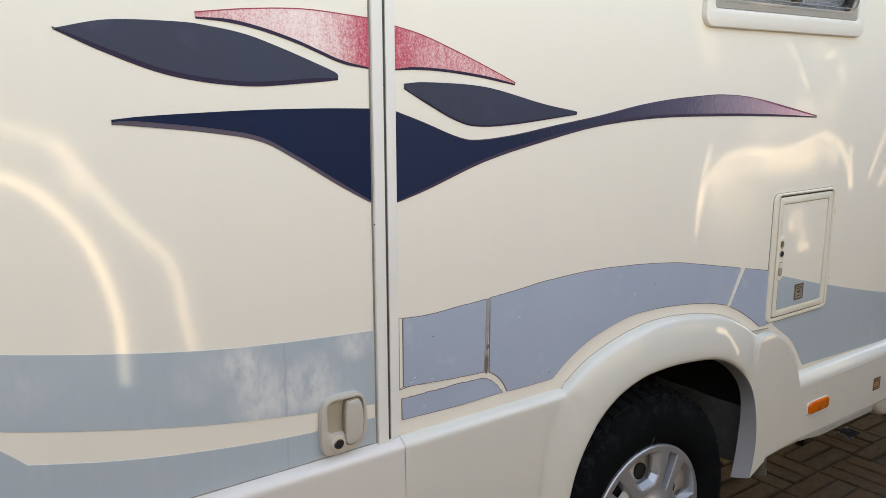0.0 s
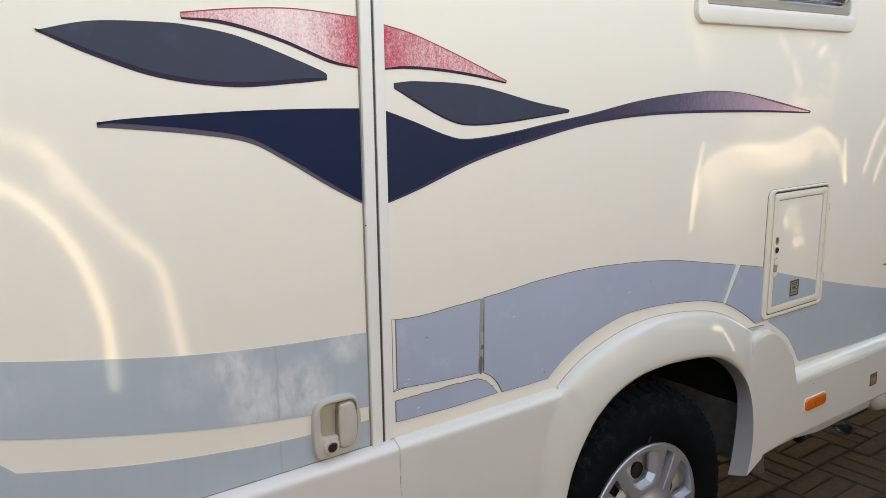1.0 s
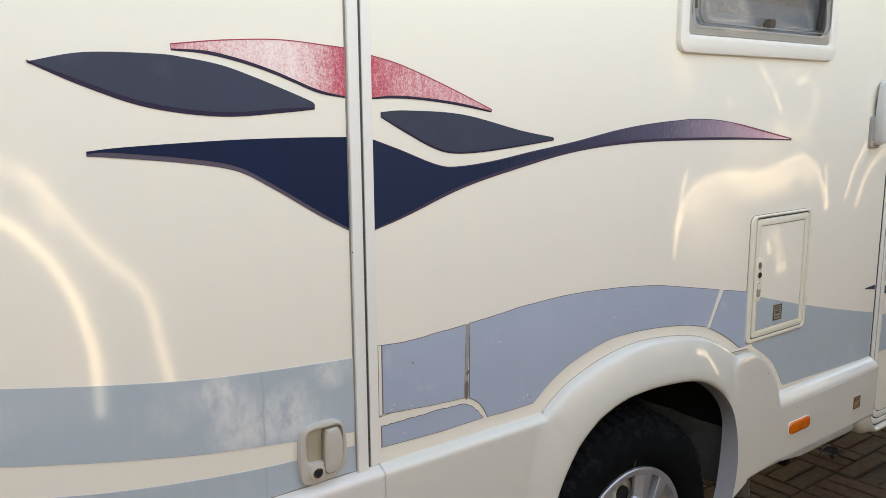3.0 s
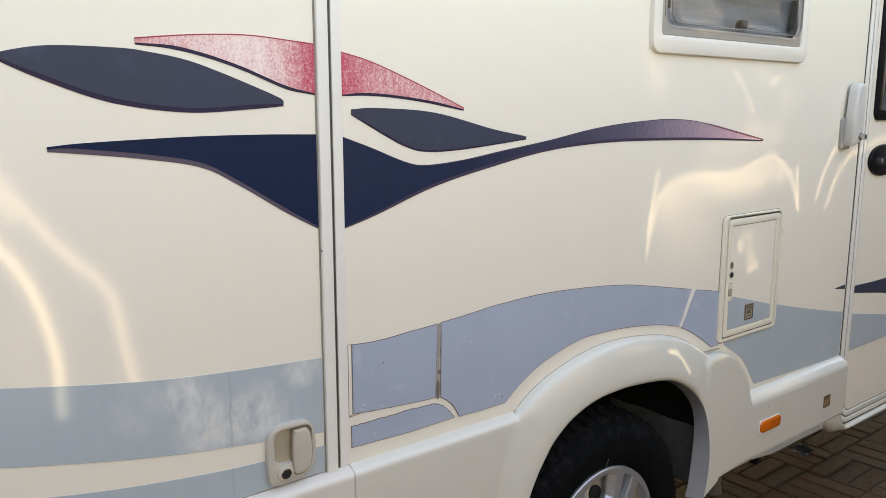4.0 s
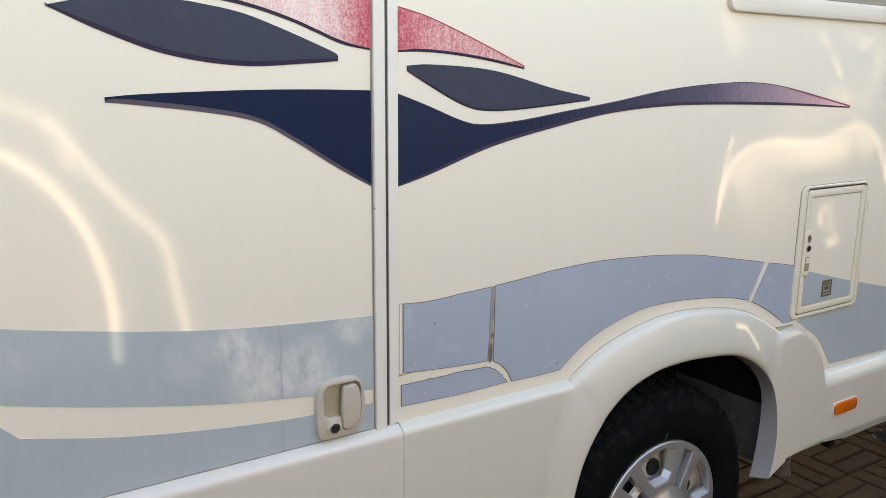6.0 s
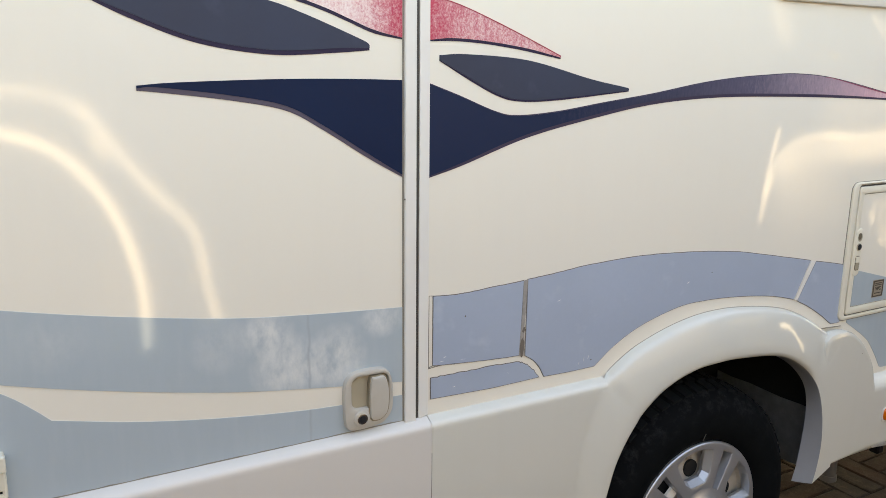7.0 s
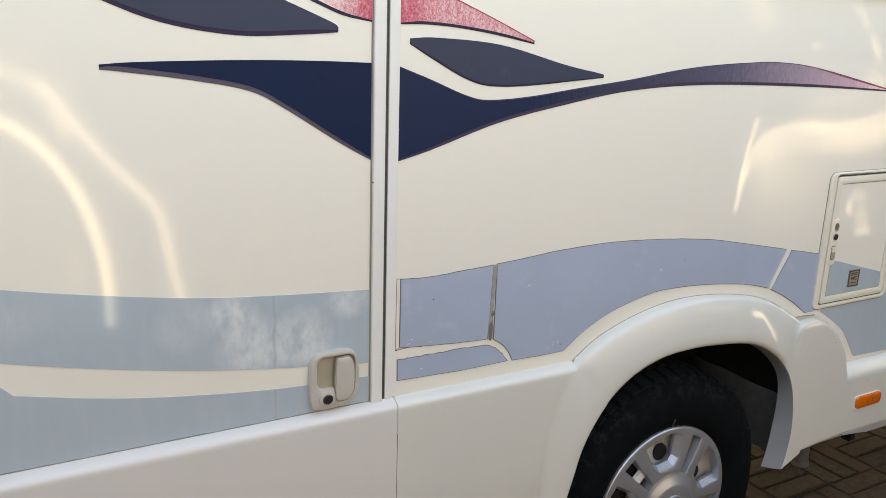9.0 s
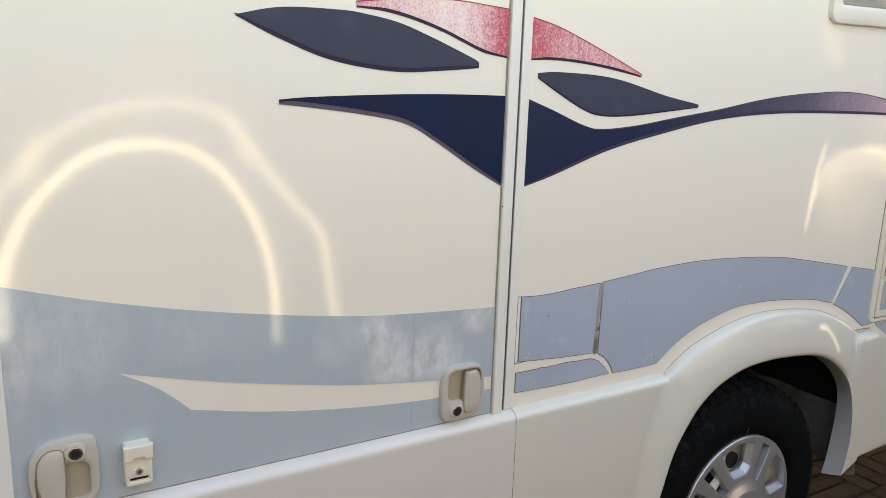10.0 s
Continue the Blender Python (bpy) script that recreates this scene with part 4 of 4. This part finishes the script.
part("catch_tray", prism(rounded(-0.0445, 0.8215, -0.0255, 0.8335, 0.002, 3), -0.0215, -0.018, bevel=0.001), M_CREAM, catch)
part("slot", prism([(-0.0505, 0.8100), (-0.0195, 0.8100), (-0.0195, 0.8200), (-0.0505, 0.8200)], -0.0155, 0.0), M_HOLE, catch)
part("screw", prism(disc(-0.0350, 0.8285, 0.0056), -0.0232, -0.018, bevel=0.001), M_RECESS, catch)
part("screw_slot", prism(disc(-0.0350, 0.8285, 0.0030), -0.0236, -0.02), M_SEAL, catch)

hatch = part("service_hatch", prism(rounded(1.856, 0.788, 2.163, 1.146, 0.020), -0.0065, 0.004, [rounded(1.8780, 0.7985, 2.1500, 1.1385, 0.010)], bevel=0.004), M_CREAM, van, "cream plastic service hatch with lock", smooth=True)
part("hatch_grime", prism(rounded(1.8545, 0.7855, 2.1642, 1.1472, 0.021), -0.0014, 0.003), M_GROOVE, hatch, "grimy line round the hatch")
part("hatch_seal", prism(rounded(1.877, 0.7975, 2.151, 1.1395, 0.010), -0.0020, 0.004), M_SEAL, hatch)
part("hatch_door", prism(rounded(1.8808, 0.8018, 2.1462, 1.1345, 0.009), -0.0068, -0.001, [rounded(1.8985, 0.8200, 2.1260, 1.1165, 0.005)], bevel=0.002), M_CREAM, hatch, smooth=True)
# thin darker line round the inset panel
part("panel_groove", prism(rounded(1.8990, 0.8205, 2.1255, 1.1160, 0.005), -0.0030, -0.001), M_GROOVE, hatch)
part("hatch_panel", prism(rounded(1.9005, 0.8220, 2.1240, 1.1145, 0.005), -0.0042, -0.001), M_WHITE, hatch)
part("hatch_band", prism([(1.9015, 0.823), (2.123, 0.823), (2.123, 0.864), (2.012, 0.892), (1.908, 0.9185), (1.9015, 0.913)], -0.0052, -0.003), M_BAND_F, hatch, "pale blue vinyl band")
part("lock_plate", prism(rounded(1.8845, 0.905, 1.9130, 1.028, 0.012), -0.0088, -0.002, bevel=0.003), M_CREAM, hatch, smooth=True)
# dark brown puts the shade of the finger pit and latch slot into colour
M_PIT = surface("shaded_pit_brown", (0.17, 0.135, 0.09), 0.7, vary=0.25, scale=60)
part("finger_hole", prism(disc(1.8995, 1.006, 0.0088, 0.011), -0.0094, -0.004), M_RECESS, hatch)
part("finger_shade", prism(disc(1.8980, 1.0085, 0.0066, 0.0085), -0.0098, -0.004), M_PIT, hatch)
part("lock_ring", prism(disc(1.8990, 0.981, 0.0096), -0.0105, -0.004, bevel=0.001), M_RECESS, hatch)
part("hatch_lock", prism(disc(1.8990, 0.981, 0.0076), -0.0122, -0.004, bevel=0.001), M_DGREY, hatch, "dark key lock")
part("slide_latch", prism(rounded(1.8905, 0.920, 1.9080, 0.958, 0.006), -0.0095, -0.004), M_PIT, hatch)
part("latch_floor", prism(rounded(1.8925, 0.922, 1.9070, 0.942, 0.005), -0.0099, -0.004), M_RECESS, hatch)
part("latch_tab", prism(rounded(1.8912, 0.941, 1.9073, 0.956, 0.002), -0.0125, -0.005, bevel=0.001), M_CREAM, hatch)
for z in (0.87, 1.075):
    part("hinge_pin", prism(rounded(2.1640, z - 0.010, 2.1685, z + 0.010, 0.002, 3), -0.006, 0.002, bevel=0.001), M_CREAM, hatch)


def sticker(name, x0, z0, x1, z1, y, parent, base_mat, label):
    s = part(name, prism(rounded(x0, z0, x1, z1, 0.002, 2), y, y + 0.002), base_mat, parent, label)
    w, h = x1 - x0, z1 - z0
    host = s if parent is van else parent
    part("border", prism(rounded(x0 + w * 0.03, z0 + h * 0.03, x1 - w * 0.03, z1 - h * 0.03, 0.0015, 2), y - 0.0004, y + 0.001, [rounded(x0 + w * 0.12, z0 + h * 0.10, x1 - w * 0.12, z1 - h * 0.10, 0.001, 2)]), M_LABEL_DARK, host)
    for f in (0.24, 0.70, 0.80):
        part("print_bar", prism(rounded(x0 + w * 0.2, z0 + h * (f - 0.025), x1 - w * 0.2, z0 + h * (f + 0.03), 0.0004, 2), y - 0.0004, y + 0.001), M_LABEL_DARK, host)
    return s


sticker("hatch_label", 1.985, 0.835, 2.031, 0.882, -0.0062, hatch, M_LABEL_GREY, "small grey-brown label lettered WC")
text = bpy.data.curves.new("letters", "FONT")
text.body, text.size, text.align_x, text.align_y, text.extrude, text.offset = "WC", 0.0135, "CENTER", "CENTER", 0.0003, 0.0004
holder = new("letters", text)
bpy.context.view_layer.update()
text_mesh = bpy.data.meshes.new_from_object(holder.evaluated_get(bpy.context.evaluated_depsgraph_get()))
bpy.data.objects.remove(holder)
text_mesh.materials.clear()
text_mesh.materials.append(M_LABEL_DARK)
letters = new("letters", text_mesh)
letters.parent = hatch
letters.matrix_basis = pose(2.008, -0.0068, 0.858, 90, 0, 0)

sticker("skirt_label", 2.448, 0.4665, 2.493, 0.5085, -0.0372, van, M_LABEL, "small bronze label with brown print")

lamp = part("marker_lamp", prism(rounded(2.0545, 0.481, 2.171, 0.5215, 0.010), -0.0385, -0.026, bevel=0.001), M_TRIM, van, "orange side marker lamp on white base")
part("lens", prism(rounded(2.0585, 0.484, 2.1685, 0.5195, 0.012), -0.0445, -0.034, bevel=0.004), M_AMBER, lamp, "orange ribbed lens", smooth=True)
part("lens_ring", prism(disc(2.116, 0.502, 0.0125, 0.0115, 20), -0.0452, -0.040, [disc(2.116, 0.502, 0.0085, 0.0080, 20)], bevel=0.0006), surface("deep_amber_lens", (0.60, 0.120, 0.008), 0.25, vary=0.1, scale=80), lamp)
part("bulb_spot", prism(disc(2.116, 0.502, 0.0078, 0.0074, 18), -0.0449, -0.040), M_AMBER, lamp)

# ---- window ----
win = part("window", prism(rounded(1.490, 1.562, 2.204, 2.185, 0.030), -0.0135, 0.006, [rounded(1.523, 1.605, 2.166, 2.146, 0.010)], bevel=0.006), M_FRAME, van, "white plastic window frame with smoked pane", at=pose(0.0125, 0, 0), smooth=True)
part("reveal", prism(rounded(1.5235, 1.6055, 2.1675, 2.1455, 0.009), -0.008, 0.03, [rounded(1.536, 1.628, 2.142, 2.122, 0.03)], bevel=0.002), surface("grey_gasket", (0.36, 0.335, 0.30), 0.4, vary=0.1, scale=20), win)
pane_rows = []
for zi in range(15):
    z = 1.622 + (2.13 - 1.622) * zi / 14
    row = []
    for xi in range(25):
        x = 1.538 + (2.158 - 1.538) * xi / 24
        ex, ez = min(xi, 24 - xi) / 24, min(zi, 14 - zi) / 14
        bulge = min(1, ex * 9) ** 0.5 * min(1, ez * 6) ** 0.5
        row.append((x, -0.006 - 0.014 * bulge, z))
    pane_rows.append(row)
bm = grid_mesh(pane_rows)
bmesh.ops.solidify(bm, geom=bm.faces[:], thickness=0.004)
bmesh.ops.recalc_face_normals(bm, faces=bm.faces[:])
part("pane", bm, M_ACRYL, win, "smoked acrylic pane", smooth=True).visible_shadow = False
# two thin pale rings: the pane edge's highlights are put into their colour
part("pane_rim", prism(rounded(1.538, 1.620, 2.158, 2.128, 0.030), -0.0085, -0.004, [rounded(1.544, 1.626, 2.152, 2.122, 0.026)], bevel=0.001), surface("pane_edge_highlight", (0.36, 0.355, 0.34), 0.10), win, "clear acrylic pane edge with its highlight painted in")
part("pane_lip", prism(rounded(1.549, 1.632, 2.147, 2.117, 0.028), -0.0212, -0.016, [rounded(1.5515, 1.6345, 2.1445, 2.1145, 0.026)], bevel=0.0006), surface("pane_lip_highlight", (0.24, 0.238, 0.23), 0.10), win)
# grey sheet added behind the pane; its tone stands in for reflected sky
part("pane_backing", box(1.50, 0.046, 1.55, 2.18, 0.05, 2.2), M_BACKING, win, "grey backing added behind the pane for its reflected grey")
part("latch", prism(rounded(1.856, 1.640, 1.903, 1.664, 0.010), 0.012, 0.03, bevel=0.004), M_BLACK, win, "black window latch")
part("latch", prism(rounded(1.552, 1.668, 1.572, 1.74, 0.004), 0.012, 0.03, bevel=0.003), M_BLACK, win, "black window stay")
part("latch", prism(rounded(2.113, 1.650, 2.137, 1.73, 0.004), 0.012, 0.03, bevel=0.003), M_BLACK, win, "black window stay")

# ---- entrance door ----
door = part("entrance_door", prism(rounded(2.668, 0.390, 3.375, 2.24, 0.050), -0.004, 0.03, [rounded(2.725, 1.430, 3.31, 2.05, 0.05)]), M_WHITE, van, "closed cream entrance door with pale blue band")
part("door_trim", prism(rounded(2.644, 0.367, 3.398, 2.264, 0.070), -0.0055, 0.03, [rounded(2.664, 0.386, 3.378, 2.244, 0.054)], bevel=0.002), M_TRIM, door, smooth=True)
part("door_seal", prism(rounded(2.640, 0.363, 3.402, 2.268, 0.073), -0.003, 0.03, [rounded(2.645, 0.368, 3.397, 2.263, 0.069)]), M_SEAL, door, "dark door seal")
part("door_seal", prism(rounded(2.663, 0.385, 3.379, 2.245, 0.055), -0.002, 0.03, [rounded(2.6685, 0.3905, 3.3745, 2.2395, 0.0495)]), M_SEAL, door, "dark door seal")
part("door_frame", prism(rounded(2.618, 0.344, 3.43, 2.30, 0.092), -0.0055, 0.03, [rounded(2.640, 0.363, 3.402, 2.268, 0.073)], bevel=0.004), M_TRIM, van, "white moulded door surround", smooth=True)
part("frame_gap", prism(rounded(2.613, 0.338, 3.435, 2.304, 0.096), -0.0012, 0.03, [rounded(2.6185, 0.3445, 3.4295, 2.2995, 0.0915)]), M_SEAL, van, "dark gap round the door surround")
rows = []
for k in range(56):
    x = 2.44 + 1.18 * (k / 55) ** 1.6
    foot = ease(2.44, 2.60, x)
    lowest, top, out = 0.404 - 0.070 * foot - 0.017 * ease(2.58, 2.72, x), 0.470 - 0.1315 * ease(2.55, 2.69, x), 0.033 - 0.017 * ease(2.56, 2.70, x)
    mid, half = (top + lowest) / 2, (top - lowest) / 2
    rows.append([(x, 0.01 - (out + 0.01) * math.cos(a) ** 0.7, mid + half * math.sin(a)) for a in (math.pi / 2 * (q / 8 - 1) * 0.999 for q in range(17))] + [(x, 0.20, top)])
bm = grid_mesh(rows)
bmesh.ops.recalc_face_normals(bm, faces=bm.faces[:])
part("step_sill", bm, M_SKIRT, van, "rounded white sill under the entrance door", smooth=True, sharp=70)
part("door_band", prism(spline([(2.671, 0.7445), (2.92, 0.702), (3.10, 0.672), (3.358, 0.64)]) + [(3.358, 0.612), (2.671, 0.613)], -0.0055, 0.0), M_BAND_F, door, "pale blue vinyl band")
part("door_spear", prism(spline([(2.671, 0.842), (2.845, 0.838), (3.02, 0.842), (3.358, 0.86)]) + spline([(3.358, 0.70), (3.038, 0.760), (2.85, 0.792), (2.671, 0.817)]), -0.0055, 0.0), M_SLATE, door, "slate-blue spear-shaped vinyl stripe")
part("door_window", prism(rounded(2.690, 1.396, 3.345, 2.08, 0.03), -0.014, 0.0, [rounded(2.735, 1.432, 3.305, 2.045, 0.02)], bevel=0.004), M_BLACK, door, "black-framed door window", smooth=True)
part("glass", box(2.73, -0.006, 1.428, 3.31, -0.002, 2.05), M_GLASS, door).visible_shadow = False
folds = [[(2.70 + 0.66 * i / 60, 0.075 + 0.018 * math.sin(i * 1.05) + 0.006 * math.sin(i * 2.7), z) for i in range(61)] for z in (1.40, 1.7, 2.1)]
bm = grid_mesh(folds)
part("curtain", bm, surface("grey_curtain", (0.27, 0.29, 0.32), 0.9, vary=0.12), door, "grey pleated curtain behind the glass", smooth=True)
part("door_handle", prism(disc(2.785, 1.263, 0.105, 0.053, 40), -0.016, 0.0, bevel=0.006), M_BLACK, door, "black oval door handle with lock", smooth=True)
part("grip", prism(rounded(2.712, 1.246, 2.885, 1.274, 0.010), -0.026, -0.014, bevel=0.006), M_DGREY, door, smooth=True)
part("lock_barrel", prism(disc(2.738, 1.261, 0.0085), -0.029, -0.02, bevel=0.001), M_CHROME, door)

# ---- grab latch beside the door ----
gl = part("security_latch", prism(rounded(2.474, 1.307, 2.535, 1.405, 0.010), -0.010, 0.002, bevel=0.003), surface("grey_latch_plate", (0.30, 0.30, 0.29), 0.4, vary=0.05), van, "white swing-out security latch with steel bolt", smooth=True)
M_ARM = surface("greyed_white_plastic", (0.56, 0.56, 0.545), 0.4, vary=0.03)
arm = prism([(2.489, 1.328), (2.490, 1.42)] + spline([(2.495, 1.47), (2.502, 1.500), (2.518, 1.512), (2.545, 1.511), (2.556, 1.49), (2.557, 1.40)]) + spline([(2.555, 1.350), (2.543, 1.330), (2.500, 1.318)]), -0.040, -0.010, bevel=0.010)
part("arm", arm, M_ARM, gl, smooth=True, sharp=50)
bolt = bmesh.new()
bmesh.ops.create_cone(bolt, cap_ends=True, segments=20, radius1=0.012, radius2=0.012, depth=0.006, matrix=pose(2.530, -0.040, 1.347, 90, 0, 0))
bmesh.ops.create_cone(bolt, cap_ends=True, segments=6, radius1=0.0085, radius2=0.0085, depth=0.018, matrix=pose(2.530, -0.048, 1.347, 90, 0, 0))
part("bolt", bolt, M_CHROME, gl, "steel bolt")

# pale scratches in the vinyl patches
rnd = random.Random(31)
for x, z, dx, dz in ((1.030, 0.822, 0.002, 0.012), (1.018, 0.818, 0.001, 0.007), (1.041, 0.826, 0.003, 0.009), (0.699, 0.888, 0.006, 0.002), (0.690, 0.881, 0.010, 0.001), (0.735, 0.879, 0.012, -0.001), (0.957, 0.962, 0.009, 0.003), (1.31, 0.955, 0.008, 0.004), (0.720, 0.826, 0.007, 0.002), (0.842, 0.834, 0.004, -0.003)):
    w = rnd.uniform(0.0004, 0.0008)
    part("scratch", prism([(x, z), (x + dx * 0.5 + w, z + dz * 0.5 - w), (x + dx, z + dz), (x + dx * 0.5 - w, z + dz * 0.5 + w)], -0.0021, 0.0), M_TRIM, van)

# specks and chips on the panels
rnd = random.Random(12)
for x, z, y in ((0.618, 1.19, -0.0062), (0.745, 0.962, -0.0020), (1.050, 0.824, -0.0020), (1.385, 0.972, -0.0020), (1.93, 0.70, -0.0366), (2.10, 0.560, -0.0366)):
    part("speck", prism(disc(x, z, rnd.uniform(0.0011, 0.0018), n=8), y - 0.0004, y + 0.001), M_DIRT, van)

# ---- ground ----
ground = tagged(new("ground", bpy.data.meshes.new("ground")), "dark jointing soil under the paving", "ground", kind="structure")
ground.data.from_pydata([(-300, -300, -0.0075), (300, -300, -0.0075), (300, 300, -0.0075), (-300, 300, -0.0075)], [], [(0, 1, 2, 3)])
ground.data.materials.append(M_SAND)
paving = tagged(new("pavement"), "brown clinker paving laid in basket weave", "pavement", kind="structure")
PITCH_X, PITCH_Y, GAP = 0.248, 0.2350, 0.0046


def brick_data(L, W, rnd):
    """A worn brick: uneven edges, a small chamfer and a slightly dished top."""
    h, c, k = 0.014, 0.0034, 1.0
    base = [(-L / 2, -W / 2), (-L / 6, -W / 2), (L / 6, -W / 2), (L / 2, -W / 2), (L / 2, W / 2), (L / 6, W / 2), (-L / 6, W / 2), (-L / 2, W / 2)]
    base = [(x + rnd.uniform(-k, k) * 0.0013, y + rnd.uniform(-k, k) * 0.0013) for x, y in base]
    v = [(x, y, -h) for x, y in base] + [(x, y, -c - rnd.uniform(0, 0.0015)) for x, y in base]
    for x, y in base:
        q = c + rnd.uniform(0, 0.003)
        v.append((x - math.copysign(q, x) if abs(x) > L / 3 else x, y - math.copysign(q, y), rnd.uniform(-0.0008, 0.0004)))
    f = [(16, 17, 22, 23), (17, 18, 21, 22), (18, 19, 20, 21)]
    for k in (0, 8):
        f += [(k + i, k + (i + 1) % 8, k + 8 + (i + 1) % 8, k + 8 + i) for i in range(8)]
    return v, f


rnd = random.Random(4)
shapes = {}
for along in (True, False):
    for n in range(5):
        bv, bf = brick_data((PITCH_X if along else PITCH_Y) - GAP, (PITCH_Y if along else PITCH_X) / 3 - GAP, rnd)
        me = bpy.data.meshes.new("brick")
        me.from_pydata(bv, [], bf)
        me.materials.append(M_BRICK)
        shapes[along, n] = me, bv, bf
rest_v, rest_f = [], []
OX, OY = 2.700, 0.238
for i in range(-23, 17):
    for j in range(-19, 10):
        for k in range(3):
            along = (i + j) % 2 == 0
            off = (k - 1) * (PITCH_Y if along else PITCH_X) / 3
            cx, cy = OX + (i + 0.5) * PITCH_X + (0 if along else off), OY + (j + 0.5) * PITCH_Y + (off if along else 0)
            me, bv, bf = shapes[along, rnd.randrange(5)]
            m = pose(cx + rnd.uniform(-1, 1) * 0.0012, cy + rnd.uniform(-1, 1) * 0.0012, rnd.uniform(-0.003, 0.0015), rnd.uniform(-0.5, 0.5), rnd.uniform(-0.5, 0.5), rnd.uniform(-0.6, 0.6) + (0 if along else 90) + rnd.choice((0, 180)))
            if 1.75 < cx < 3.9 and -0.45 < cy < 1.0:
                b = new("brick", me)
                b.parent = paving
                b.matrix_basis = m
            else:
                n0 = len(rest_v)
                rest_v += [tuple(m @ Vector(p)) for p in bv]
                rest_f += [tuple(n0 + q for q in f) for f in bf]
rest = bpy.data.meshes.new("outlying_bricks")
rest.from_pydata(rest_v, [], rest_f)
rest.materials.append(M_BRICK)
rest_ob = tagged(new("outlying_bricks", rest), kind="stuff")
rest_ob.parent = paving

# a scrap of wrapper on the paving
bm = bmesh.new()
rnd = random.Random(9)
sheet = [[(3.04 + 0.10 * i / 6 + rnd.uniform(-0.006, 0.006), 0.30 + 0.07 * j / 4 + rnd.uniform(-0.006, 0.006), 0.004 + rnd.uniform(0, 0.018)) for i in range(7)] for j in range(5)]
bm = grid_mesh(sheet)
bmesh.ops.solidify(bm, geom=bm.faces[:], thickness=0.0015)
tagged(part("wrapper", bm, M_SCRAP, None), "crumpled blue-grey wrapper lying on the paving", "litter")

# unseen wall added on the right to dim the door end
tagged(part("shade_wall_east", box(4.0, -2.74, -0.01, 4.2, -0.2, 2.5), M_RENDER, None), "dark plain wall added out of view to cut sky light", "wall", kind="structure")

# plain unseen wall, added behind the viewer to close the yard and cut low light
tagged(part("shade_wall_south", box(-9, -3.0, -0.01, 11, -2.75, 2.1), M_RENDER, None), "dark plain wall added out of view to cut sky light", "wall", kind="structure")

# unseen wall added on the left to dim the rear end
tagged(part("shade_wall_west", box(-2.9, -2.74, -0.01, -2.7, -0.2, 3.2), M_RENDER, None), "dark plain wall added out of view to cut sky light", "wall", kind="structure")
